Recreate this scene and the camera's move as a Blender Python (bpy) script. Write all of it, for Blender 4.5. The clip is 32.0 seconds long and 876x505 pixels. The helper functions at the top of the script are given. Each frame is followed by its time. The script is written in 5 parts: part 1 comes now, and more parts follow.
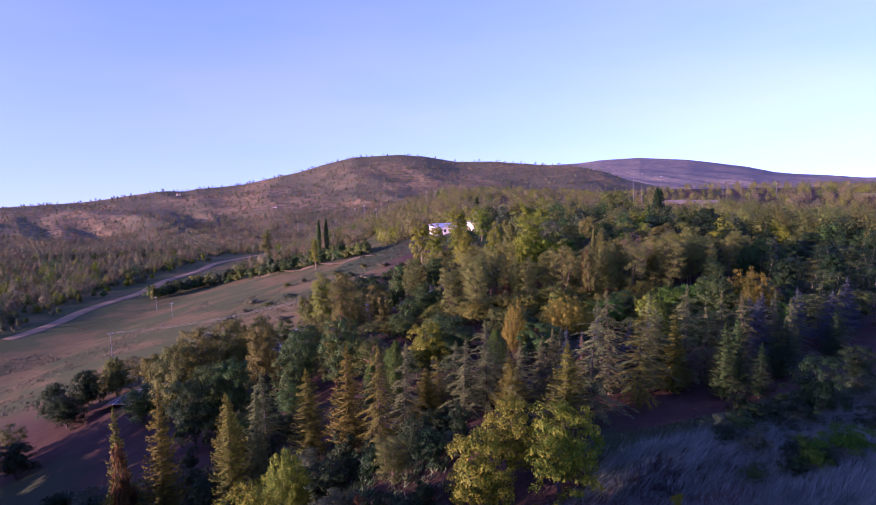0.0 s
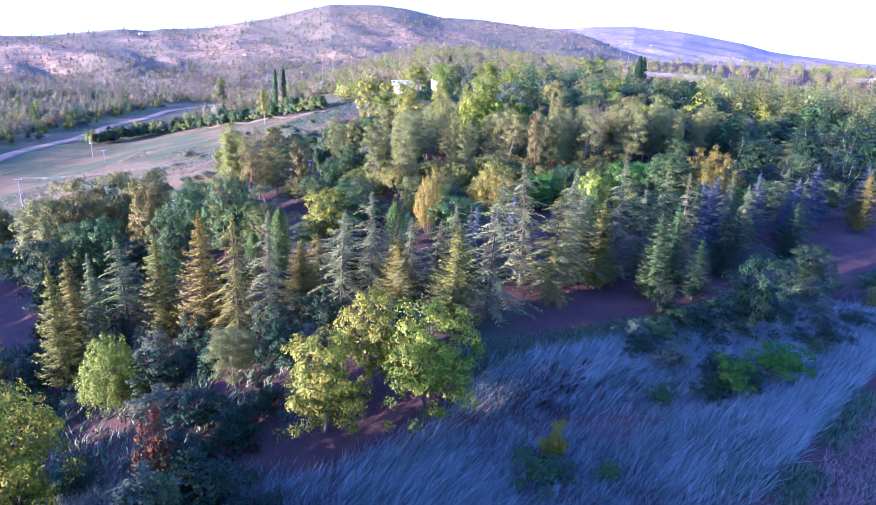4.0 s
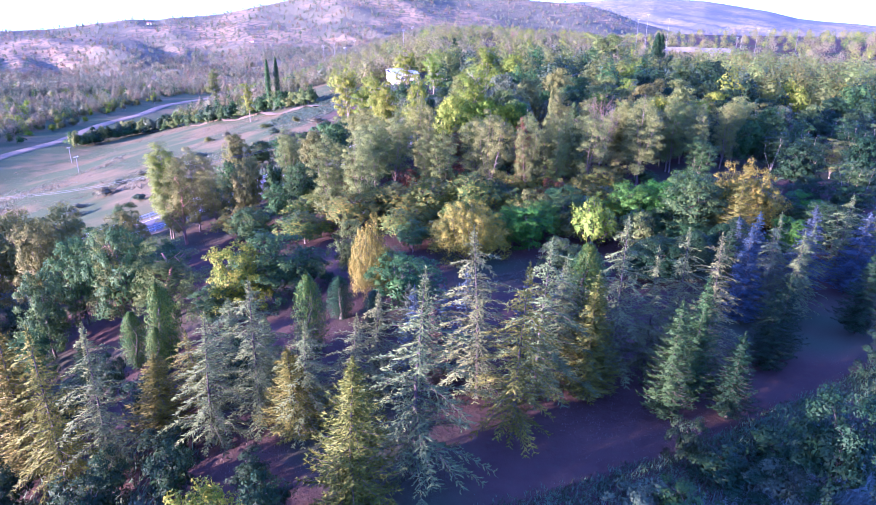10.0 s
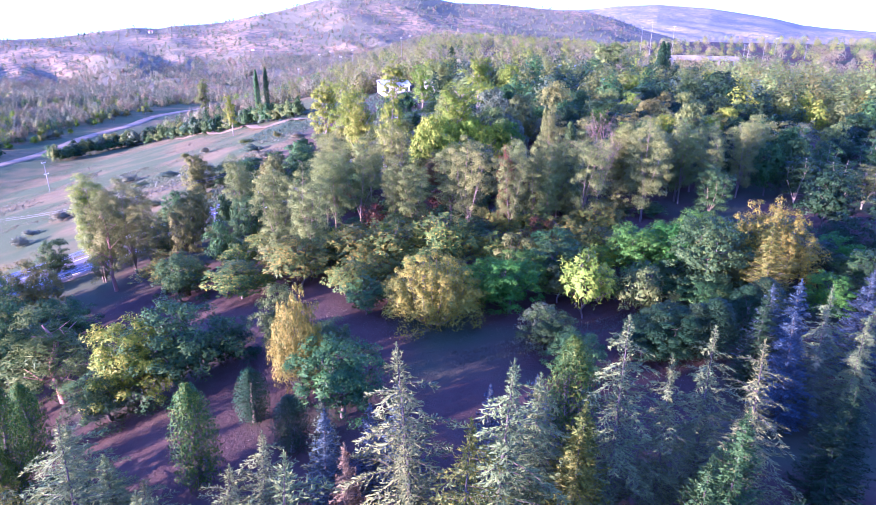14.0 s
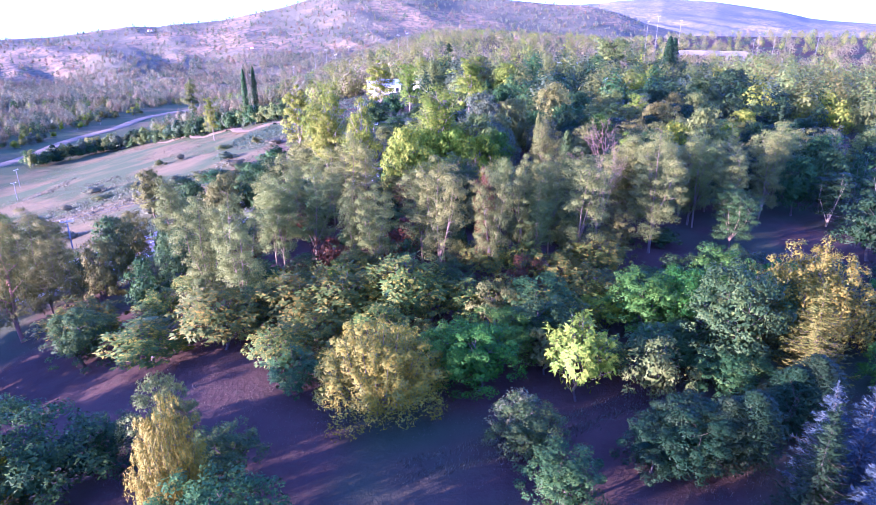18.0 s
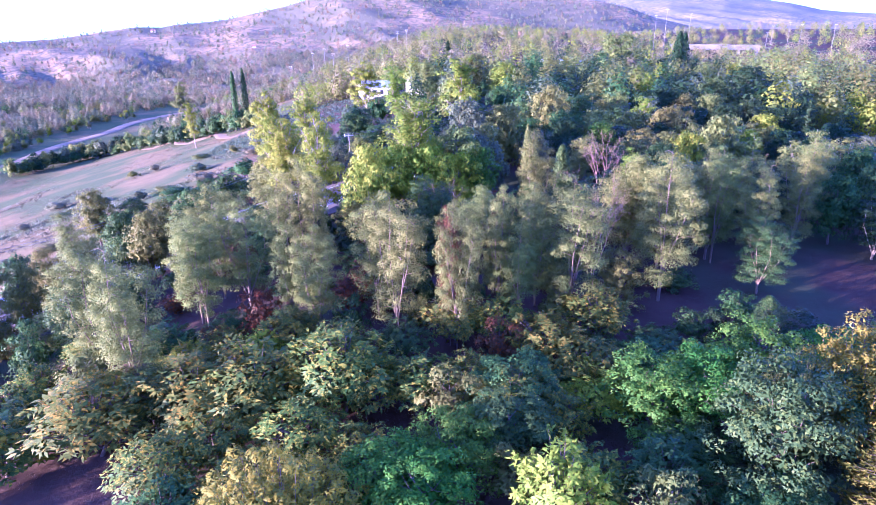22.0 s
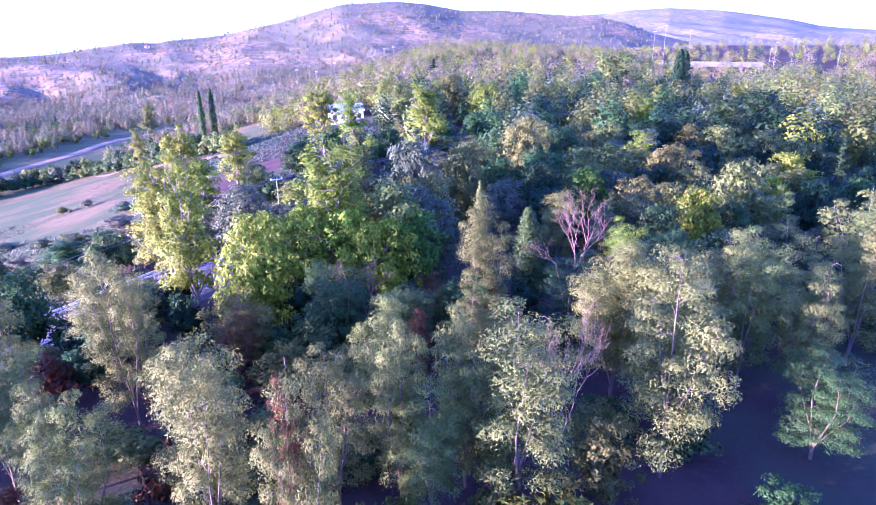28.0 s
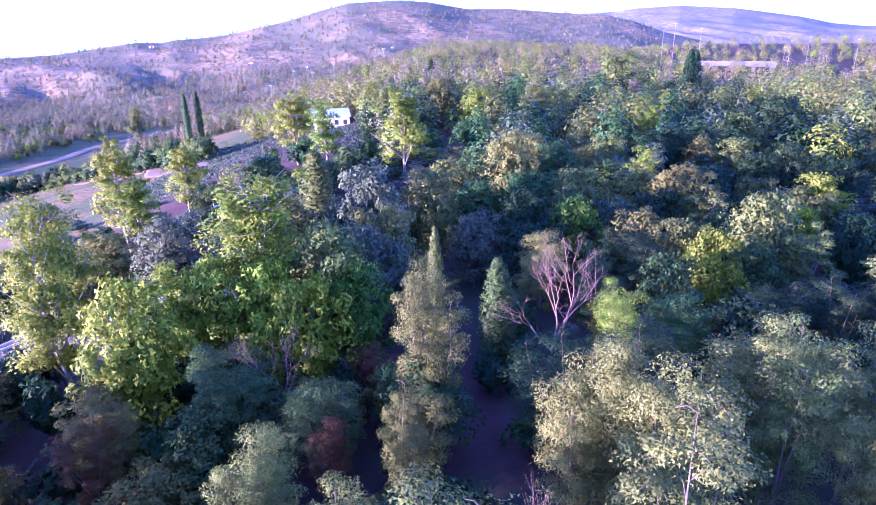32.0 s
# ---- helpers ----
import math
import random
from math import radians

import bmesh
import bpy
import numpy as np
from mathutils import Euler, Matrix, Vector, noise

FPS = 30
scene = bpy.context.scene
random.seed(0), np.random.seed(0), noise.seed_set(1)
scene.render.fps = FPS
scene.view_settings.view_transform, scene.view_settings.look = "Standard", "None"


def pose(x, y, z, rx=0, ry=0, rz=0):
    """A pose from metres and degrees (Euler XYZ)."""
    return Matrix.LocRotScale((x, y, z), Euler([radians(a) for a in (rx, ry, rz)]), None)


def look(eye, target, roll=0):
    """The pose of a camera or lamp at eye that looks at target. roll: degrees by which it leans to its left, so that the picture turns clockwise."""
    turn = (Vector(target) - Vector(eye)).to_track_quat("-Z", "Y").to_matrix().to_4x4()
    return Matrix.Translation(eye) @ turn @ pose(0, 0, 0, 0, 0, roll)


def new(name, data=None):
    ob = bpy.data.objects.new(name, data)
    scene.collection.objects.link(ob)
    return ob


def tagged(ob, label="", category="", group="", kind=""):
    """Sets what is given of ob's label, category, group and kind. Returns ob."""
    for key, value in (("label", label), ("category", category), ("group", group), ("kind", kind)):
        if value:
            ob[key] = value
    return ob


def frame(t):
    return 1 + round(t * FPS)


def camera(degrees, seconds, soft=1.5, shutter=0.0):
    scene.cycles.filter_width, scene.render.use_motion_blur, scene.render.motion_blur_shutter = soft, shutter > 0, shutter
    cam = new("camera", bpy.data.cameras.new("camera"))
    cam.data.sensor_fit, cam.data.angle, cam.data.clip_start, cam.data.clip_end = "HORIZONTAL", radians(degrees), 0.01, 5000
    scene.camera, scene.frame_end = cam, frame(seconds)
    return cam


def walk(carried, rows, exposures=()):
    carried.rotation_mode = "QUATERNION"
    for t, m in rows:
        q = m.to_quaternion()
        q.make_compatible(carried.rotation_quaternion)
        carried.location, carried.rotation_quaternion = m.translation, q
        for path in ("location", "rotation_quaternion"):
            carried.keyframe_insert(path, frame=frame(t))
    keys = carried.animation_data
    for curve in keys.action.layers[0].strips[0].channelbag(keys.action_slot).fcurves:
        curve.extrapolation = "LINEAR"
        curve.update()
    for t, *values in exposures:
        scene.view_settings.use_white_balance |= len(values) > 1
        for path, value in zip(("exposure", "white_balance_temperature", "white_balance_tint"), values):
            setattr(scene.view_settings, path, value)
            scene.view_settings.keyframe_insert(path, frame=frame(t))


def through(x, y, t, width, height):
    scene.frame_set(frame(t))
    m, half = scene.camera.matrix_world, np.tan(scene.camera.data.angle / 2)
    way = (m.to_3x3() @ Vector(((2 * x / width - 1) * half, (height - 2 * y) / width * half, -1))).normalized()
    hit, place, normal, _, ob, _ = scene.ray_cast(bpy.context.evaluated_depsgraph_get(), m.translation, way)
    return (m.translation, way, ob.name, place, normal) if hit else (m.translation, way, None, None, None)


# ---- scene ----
from functools import lru_cache

cam = camera(70.0, 32.0, soft=0.6)
PATH = [
    (0.0, pose(-12.53, -21.60, 27.23, 82.62, 1.16, 0.47)),
    (0.5, pose(-10.91, -19.48, 26.61, 76.34, 0.43, -0.57)),
    (1.0, pose(-9.30, -17.47, 25.99, 72.93, -0.58, -0.12)),
    (1.5, pose(-7.85, -15.64, 25.49, 71.94, -2.87, 0.27)),
    (2.0, pose(-6.55, -13.93, 25.03, 70.93, -2.56, 0.18)),
    (2.5, pose(-5.37, -12.30, 24.64, 70.28, -1.05, -0.92)),
    (3.0, pose(-4.43, -10.71, 24.40, 70.61, -0.51, -1.26)),
    (3.5, pose(-3.56, -9.13, 24.31, 70.51, -2.87, -0.75)),
    (5.5, pose(-0.61, -1.91, 25.78, 69.96, -0.43, 0.10)),
    (6.0, pose(-0.00, -0.00, 26.00, 70.60, -0.74, 0.00)),
    (6.5, pose(0.65, 1.88, 26.11, 71.16, -0.44, -0.20)),
    (7.0, pose(1.40, 3.72, 26.14, 70.17, -1.03, -0.12)),
    (7.5, pose(2.09, 5.52, 26.16, 69.30, -1.18, 0.25)),
    (8.0, pose(2.69, 7.29, 26.26, 69.52, -0.70, 0.13)),
    (8.5, pose(3.25, 9.03, 26.27, 69.39, -0.61, 0.45)),
    (9.0, pose(3.82, 10.78, 26.26, 68.77, -1.12, 0.82)),
    (9.5, pose(4.40, 12.60, 26.26, 68.78, -0.64, 0.73)),
    (10.0, pose(4.98, 14.43, 26.24, 68.53, -0.53, 0.66)),
    (10.5, pose(5.55, 16.28, 26.26, 68.81, -0.99, 0.96)),
    (11.0, pose(6.13, 18.14, 26.23, 68.53, -0.58, 0.79)),
    (11.5, pose(6.65, 20.02, 26.27, 69.21, -0.54, 0.68)),
    (12.0, pose(7.16, 21.83, 26.25, 68.91, -0.06, 0.71)),
    (12.5, pose(7.69, 23.69, 26.23, 68.81, 0.18, 0.62)),
    (13.0, pose(8.23, 25.59, 26.29, 69.06, -0.34, 0.81)),
    (13.5, pose(8.74, 27.43, 26.32, 69.05, -0.23, 0.89)),
    (14.0, pose(9.25, 29.25, 26.34, 69.14, -0.40, 1.05)),
    (14.5, pose(9.79, 31.10, 26.32, 68.98, -0.53, 1.10)),
    (16.5, pose(11.59, 38.38, 26.14, 68.97, -0.01, 1.18)),
    (17.0, pose(12.07, 40.18, 26.13, 68.95, -0.23, 1.34)),
    (17.5, pose(12.58, 42.01, 26.16, 68.88, -0.22, 1.40)),
    (18.0, pose(13.09, 43.87, 26.14, 68.82, 0.04, 1.37)),
    (18.5, pose(13.62, 45.74, 26.11, 69.04, -0.02, 1.46)),
    (19.0, pose(14.18, 47.64, 26.09, 69.15, -0.10, 1.55)),
    (19.5, pose(14.74, 49.54, 26.08, 69.24, 0.12, 1.44)),
    (20.0, pose(15.29, 51.40, 26.06, 69.12, -0.01, 1.51)),
    (20.5, pose(15.82, 53.19, 26.07, 69.34, -0.23, 1.78)),
    (21.0, pose(16.34, 54.89, 26.06, 68.56, -0.13, 2.05)),
    (21.5, pose(16.84, 56.64, 26.06, 68.65, 0.39, 1.89)),
    (22.0, pose(17.33, 58.33, 26.06, 68.54, 0.79, 1.96)),
    (22.5, pose(17.86, 60.12, 26.06, 68.63, 0.94, 2.07)),
    (23.0, pose(18.42, 62.06, 26.05, 68.70, 1.07, 1.85)),
    (23.5, pose(19.01, 64.06, 26.03, 68.76, 0.87, 1.79)),
    (24.0, pose(19.54, 66.07, 25.96, 69.01, 1.44, 1.58)),
    (24.5, pose(20.02, 67.98, 25.99, 69.24, 0.95, 1.96)),
    (25.0, pose(20.54, 69.87, 26.01, 69.10, 1.33, 1.90)),
    (25.5, pose(21.11, 71.88, 26.03, 69.84, 1.48, 1.96)),
    (26.0, pose(21.76, 73.92, 25.97, 69.36, 1.98, 1.64)),
    (26.5, pose(22.42, 75.99, 25.92, 69.87, 1.17, 1.29)),
    (28.5, pose(24.73, 83.56, 25.84, 69.75, 0.81, 2.12)),
    (29.0, pose(25.29, 85.36, 25.78, 68.96, 1.32, 2.23)),
    (29.5, pose(25.82, 87.25, 25.83, 70.05, 1.62, 1.95)),
    (30.0, pose(26.38, 89.03, 25.86, 69.89, 0.82, 2.20)),
    (30.5, pose(26.95, 90.75, 25.88, 70.08, 0.97, 2.11)),
    (31.0, pose(27.52, 92.43, 25.85, 69.42, 0.59, 2.47)),
    (31.5, pose(28.07, 94.15, 25.90, 69.79, 1.21, 2.26)),
    (32.0, pose(28.57, 95.83, 25.95, 69.72, 0.97, 2.70)),
]
EXPOSURES = [(0.0, 1.4, 4560, 88), (0.5, 1.22, 4330, 74), (1.0, 2.2, 4130, 62), (2.0, 2.8, 3980, 57), (3.0, 3.12, 3910, 60), (6.0, 3.15, 3845, 66), (13.0, 3.27, 3855, 69), (22.0, 3.28, 3865, 74), (26.0, 3.37, 3885, 77), (32.0, 3.13, 3890, 78)]
walk(cam, PATH, EXPOSURES)

# ---- light: a low, warm evening sun from behind the left shoulder, clear sky ----
SUN_AZ, SUN_EL = radians(240), radians(8.2)
world = bpy.data.worlds.new("sky")
scene.world = world
world.use_nodes = True
wn = world.node_tree
sky = wn.nodes.new("ShaderNodeTexSky")
sky.sky_type, sky.sun_disc = "NISHITA", False
sky.sun_elevation, sky.sun_rotation = SUN_EL, SUN_AZ
sky.air_density, sky.dust_density, sky.ozone_density = 1.0, 1.1, 1.2
# the valley floor lies below the eye's level all round, so the sky reaches down a little past the level
sky_co, sky_low = wn.nodes.new("ShaderNodeTexCoord"), wn.nodes.new("ShaderNodeMapping")
sky_low.inputs["Location"].default_value = (0, 0, 0.16)
wn.links.new(sky_co.outputs["Generated"], sky_low.inputs[0])
wn.links.new(sky_low.outputs[0], sky.inputs[0])
# thin evening haze pales the blue, a little unevenly
sky_hue, sky_veil, sky_amount = wn.nodes.new("ShaderNodeHueSaturation"), wn.nodes.new("ShaderNodeTexNoise"), wn.nodes.new("ShaderNodeMapRange")
sky_stretch = wn.nodes.new("ShaderNodeMapping")
sky_stretch.inputs["Scale"].default_value = (1.2, 1.2, 5.0)
wn.links.new(sky_co.outputs["Generated"], sky_stretch.inputs[0])
wn.links.new(sky_stretch.outputs[0], sky_veil.inputs[0])
sky_veil.inputs["Scale"].default_value, sky_veil.inputs["Detail"].default_value = 1.6, 5.0
wn.links.new(sky_veil.outputs[0], sky_amount.inputs[0])
for socket, value in ((1, 0.35), (2, 0.65), (3, 0.9), (4, 0.7)):
    sky_amount.inputs[socket].default_value = value
wn.links.new(sky_amount.outputs[0], sky_hue.inputs["Saturation"])
wn.links.new(sky.outputs[0], sky_hue.inputs["Color"])
wn.links.new(sky_hue.outputs[0], wn.nodes["Background"].inputs[0])
wn.nodes["Background"].inputs[1].default_value = 0.125
sun_dir = Vector((math.sin(SUN_AZ) * math.cos(SUN_EL), math.cos(SUN_AZ) * math.cos(SUN_EL), math.sin(SUN_EL)))
sun = new("sun", bpy.data.lights.new("sun", "SUN"))
sun.data.energy, sun.data.angle, sun.data.color = 5.0, radians(0.6), (1.0, 0.63, 0.19)
sun.matrix_world = look(sun_dir * 100, (0, 0, 0))


# ---- materials ----
def material(name):
    m = bpy.data.materials.new(name)
    m.use_nodes = True
    return m, m.node_tree, m.node_tree.nodes["Principled BSDF"]


def mix_rgb(nt, fac, a, b, kind="MIX"):
    n = nt.nodes.new("ShaderNodeMix")
    n.data_type, n.blend_type = "RGBA", kind
    for socket, value in ((n.inputs[0], fac), (n.inputs[6], a), (n.inputs[7], b)):
        if isinstance(value, bpy.types.NodeSocket):
            nt.links.new(value, socket)
        elif isinstance(value, tuple):
            socket.default_value = (*value, 1)
        else:
            socket.default_value = value
    return n.outputs[2]


def noise_tex(nt, scale, detail=4.0, rough=0.6, coords="Object", stretch=(1, 1, 1)):
    co = nt.nodes.new("ShaderNodeTexCoord")
    mp = nt.nodes.new("ShaderNodeMapping")
    mp.inputs["Scale"].default_value = stretch
    tex = nt.nodes.new("ShaderNodeTexNoise")
    tex.inputs["Scale"].default_value, tex.inputs["Detail"].default_value, tex.inputs["Roughness"].default_value = scale, detail, rough
    nt.links.new(co.outputs[coords], mp.inputs[0])
    nt.links.new(mp.outputs[0], tex.inputs[0])
    return tex.outputs[0]


def ramp(nt, value, low, high):
    n = nt.nodes.new("ShaderNodeMapRange")
    n.inputs[1].default_value, n.inputs[2].default_value = low, high
    nt.links.new(value, n.inputs[0])
    return n.outputs[0]


def bump(nt, bsdf, height, strength, distance):
    n = nt.nodes.new("ShaderNodeBump")
    n.inputs["Strength"].default_value, n.inputs["Distance"].default_value = strength, distance
    nt.links.new(height, n.inputs["Height"])
    nt.links.new(n.outputs[0], bsdf.inputs["Normal"])


@lru_cache(maxsize=None)
def leaf(name, base, second, third, through=0.3):
    """Foliage: three tones of leaf mixed leaf by leaf and in patches, each tree a little different, letting some light through."""
    m, nt, bsdf = material(name)
    geo, info = nt.nodes.new("ShaderNodeNewGeometry"), nt.nodes.new("ShaderNodeObjectInfo")
    patch = ramp(nt, noise_tex(nt, 0.55, 2.0), 0.35, 0.65)
    colour = mix_rgb(nt, patch, base, second)
    colour = mix_rgb(nt, ramp(nt, geo.outputs["Random Per Island"], 0.55, 1.0), colour, third)
    hue = nt.nodes.new("ShaderNodeHueSaturation")
    for value, low, high, socket in ((info.outputs["Random"], 0.475, 0.52, 0), (geo.outputs["Random Per Island"], 0.8, 1.12, 2)):
        r = nt.nodes.new("ShaderNodeMapRange")
        r.inputs[3].default_value, r.inputs[4].default_value = low, high
        nt.links.new(value, r.inputs[0])
        nt.links.new(r.outputs[0], hue.inputs[socket])
    hue.inputs["Saturation"].default_value = 1.25
    nt.links.new(colour, hue.inputs["Color"])
    nt.links.new(hue.outputs[0], bsdf.inputs["Base Color"])
    bsdf.inputs["Roughness"].default_value = 0.55
    bsdf.inputs["Specular IOR Level"].default_value = 0.12
    lit = nt.nodes.new("ShaderNodeBsdfTranslucent")
    nt.links.new(hue.outputs[0], lit.inputs[0])
    mixed = nt.nodes.new("ShaderNodeMixShader")
    mixed.inputs[0].default_value = through
    nt.links.new(bsdf.outputs[0], mixed.inputs[1])
    nt.links.new(lit.outputs[0], mixed.inputs[2])
    nt.links.new(mixed.outputs[0], nt.nodes["Material Output"].inputs[0])
    return m


LEAVES = {
    "silver": leaf("silver cedar needles", (0.105, 0.135, 0.06), (0.145, 0.172, 0.07), (0.188, 0.198, 0.076)),
    "blue": leaf("blue spruce needles", (0.05, 0.067, 0.077), (0.07, 0.09, 0.10), (0.11, 0.127, 0.134)),
    "olive": leaf("olive spruce needles", (0.085, 0.105, 0.026), (0.145, 0.152, 0.036), (0.205, 0.188, 0.046)),
    "thuja": leaf("thuja sprays", (0.028, 0.068, 0.018), (0.045, 0.09, 0.02), (0.105, 0.13, 0.028)),
    "green": leaf("green leaves", (0.04, 0.074, 0.029), (0.058, 0.098, 0.034), (0.095, 0.13, 0.04)),
    "bright": leaf("fresh green leaves", (0.06, 0.125, 0.03), (0.085, 0.155, 0.036), (0.13, 0.195, 0.042)),
    "lime": leaf("lime green leaves", (0.15, 0.218, 0.034), (0.205, 0.258, 0.04), (0.265, 0.28, 0.05)),
    "yellow": leaf("turning yellow leaves", (0.10, 0.15, 0.032), (0.175, 0.205, 0.038), (0.285, 0.268, 0.05)),
    "gold": leaf("golden willow leaves", (0.19, 0.185, 0.042), (0.265, 0.235, 0.05), (0.105, 0.13, 0.038)),
    "locust": leaf("grey green locust leaves", (0.116, 0.148, 0.048), (0.15, 0.175, 0.054), (0.186, 0.193, 0.061)),
    "poplar": leaf("pale poplar leaves", (0.125, 0.175, 0.034), (0.165, 0.205, 0.038), (0.205, 0.222, 0.044)),
    "dry": leaf("browning leaves", (0.115, 0.13, 0.042), (0.152, 0.152, 0.048), (0.10, 0.122, 0.038)),
    "rust": leaf("rust red leaves", (0.098, 0.056, 0.032), (0.075, 0.064, 0.03), (0.16, 0.07, 0.038)),
    # for truly dark kinds, and to paint shade onto growth that stands in it
    "dark": leaf("dark and shaded green leaves", (0.018, 0.038, 0.017), (0.028, 0.05, 0.02), (0.038, 0.055, 0.024)),
    "chestnut": leaf("chestnut leaves", (0.058, 0.095, 0.028), (0.095, 0.128, 0.034), (0.235, 0.20, 0.046)),
    "pine": leaf("pine needles", (0.085, 0.11, 0.036), (0.125, 0.14, 0.042), (0.165, 0.165, 0.05)),
    # distance haze is put into the misty and mauve leaf colours
    "misty": leaf("woodland paled by haze", (0.15, 0.152, 0.085), (0.18, 0.172, 0.095), (0.135, 0.145, 0.082)),
    "mauve": leaf("brown woodland paled by haze", (0.175, 0.145, 0.088), (0.155, 0.135, 0.082), (0.195, 0.16, 0.092)),
    "grey": leaf("grey willow leaves", (0.078, 0.105, 0.06), (0.10, 0.125, 0.068), (0.13, 0.145, 0.078)),
}


def bark(name, a, b):
    m, nt, bsdf = material(name)
    n = noise_tex(nt, 3.0, 6.0, 0.7, stretch=(3, 3, 0.6))
    nt.links.new(mix_rgb(nt, ramp(nt, n, 0.3, 0.7), a, b), bsdf.inputs["Base Color"])
    bsdf.inputs["Roughness"].default_value = 0.9
    bump(nt, bsdf, n, 0.6, 0.05)
    return m


BARK = bark("grey brown bark", (0.06, 0.046, 0.034), (0.10, 0.078, 0.058))
BARK_PALE = bark("pale bark", (0.16, 0.135, 0.095), (0.25, 0.21, 0.15))
BARK_PINK = bark("pinkish dead twigs", (0.15, 0.09, 0.068), (0.22, 0.145, 0.11))
BARK_RED = bark("reddish trunk", (0.20, 0.10, 0.06), (0.30, 0.16, 0.10))
BARK_LIMB = bark("brown limbs", (0.105, 0.075, 0.048), (0.17, 0.125, 0.08))
BARK_DARK = bark("dark conifer bark", (0.045, 0.034, 0.026), (0.075, 0.055, 0.04))


# ---- shapes ----
def mesh_from(name, verts, faces, mat, smooth=False):
    me = bpy.data.meshes.new(name)
    me.from_pydata(verts, [], faces)
    me.materials.append(mat)
    if smooth:
        me.shade_smooth()
    return me


def leaf_mesh(name, tris, mat, shades=None):
    """A mesh of loose three-cornered leaves from an array of n x 3 corners; shades turns each leaf's shading to the foliage's surface."""
    n = len(tris)
    if shades is not None:
        face = np.cross(tris[:, 1] - tris[:, 0], tris[:, 2] - tris[:, 0])
        tris = np.where(((face * shades).sum(1) < 0)[:, None, None], tris[:, ::-1], tris)
    me = bpy.data.meshes.new(name)
    me.vertices.add(n * 3)
    me.loops.add(n * 3)
    me.polygons.add(n)
    me.vertices.foreach_set("co", np.ascontiguousarray(tris, np.float32).ravel())
    me.loops.foreach_set("vertex_index", np.arange(n * 3, dtype=np.int32))
    me.polygons.foreach_set("loop_start", np.arange(0, n * 3, 3, dtype=np.int32))
    me.materials.append(mat)
    me.update(calc_edges=True)
    if shades is not None:
        me.normals_split_custom_set_from_vertices(np.repeat(shades, 3, 0))
    return me


def part(name, data, parent, label=""):
    ob = new(name, data)
    ob.parent = parent
    return tagged(ob, label)


def tube(points, radii, sides, verts, faces):
    """Adds a tapered, bent tube to the lists verts and faces."""
    base = len(verts)
    pts = [Vector(p) for p in points]
    for i, p in enumerate(pts):
        d = (pts[min(i + 1, len(pts) - 1)] - pts[max(i - 1, 0)]).normalized()
        u = d.orthogonal().normalized()
        w = d.cross(u)
        for k in range(sides):
            a = 2 * math.pi * k / sides
            verts.append(tuple(p + (u * math.cos(a) + w * math.sin(a)) * radii[i]))
    for i in range(len(pts) - 1):
        for k in range(sides):
            a, b = base + i * sides + k, base + i * sides + (k + 1) % sides
            faces.append((a, b, b + sides, a + sides))
    faces.append(tuple(base + (len(pts) - 1) * sides + k for k in range(sides)))


def unit(v):
    return v / np.maximum(np.linalg.norm(v, axis=-1, keepdims=True), 1e-9)


def leaves_at(rng, pos, out, size, slim=0.55, jitter=0.72, hang=0.0, shade=None):
    """Three-cornered leaves at pos that face out, loosely; size and slim give length and breadth, hang lets the tips droop.
    Gives the corners and, for each leaf, the direction of the foliage's surface there."""
    n = len(pos)
    normal = unit(out + jitter * rng.normal(size=(n, 3)) + (0, 0, 0.35))
    tip = rng.normal(size=(n, 3)) + out * 0.5 + (0, 0, -hang)
    tip = unit(tip - normal * (tip * normal).sum(1, keepdims=True))
    side = np.cross(normal, tip)
    s = (size * rng.uniform(0.6, 1.35, n))[:, None]
    tris = np.stack([pos - tip * s * 0.45 + side * s * slim * 0.5, pos - tip * s * 0.45 - side * s * slim * 0.5, pos + tip * s * 0.6], 1)
    return tris, unit(0.38 * normal + (out if shade is None else shade))


def ball(rng, n, up=-0.35):
    """Directions over a ball, few of them downward."""
    d = unit(rng.normal(size=(n, 3)))
    d[:, 2] = np.where(d[:, 2] < up, -d[:, 2] * 0.6, d[:, 2])
    return unit(d)


def cloud(rng, centres, radii, outs, per, size, flat=0.8, mix=0.6, **kw):
    """Clumps of leaves round many centres at once; outs is the way each clump faces in the crown, mixed into its shading."""
    c, r, o = np.repeat(centres, per, 0), np.repeat(radii, per)[:, None], np.repeat(outs, per, 0)
    d = ball(rng, len(c))
    pos = c + d * r * rng.uniform(0.25, 1.05, (len(c), 1)) ** 0.55 * (1, 1, flat)
    return leaves_at(rng, pos, d, size, shade=unit(d * (1 - mix) + o * mix), **kw)


def joined(pieces):
    return np.concatenate([p[0] for p in pieces]), np.concatenate([p[1] for p in pieces])


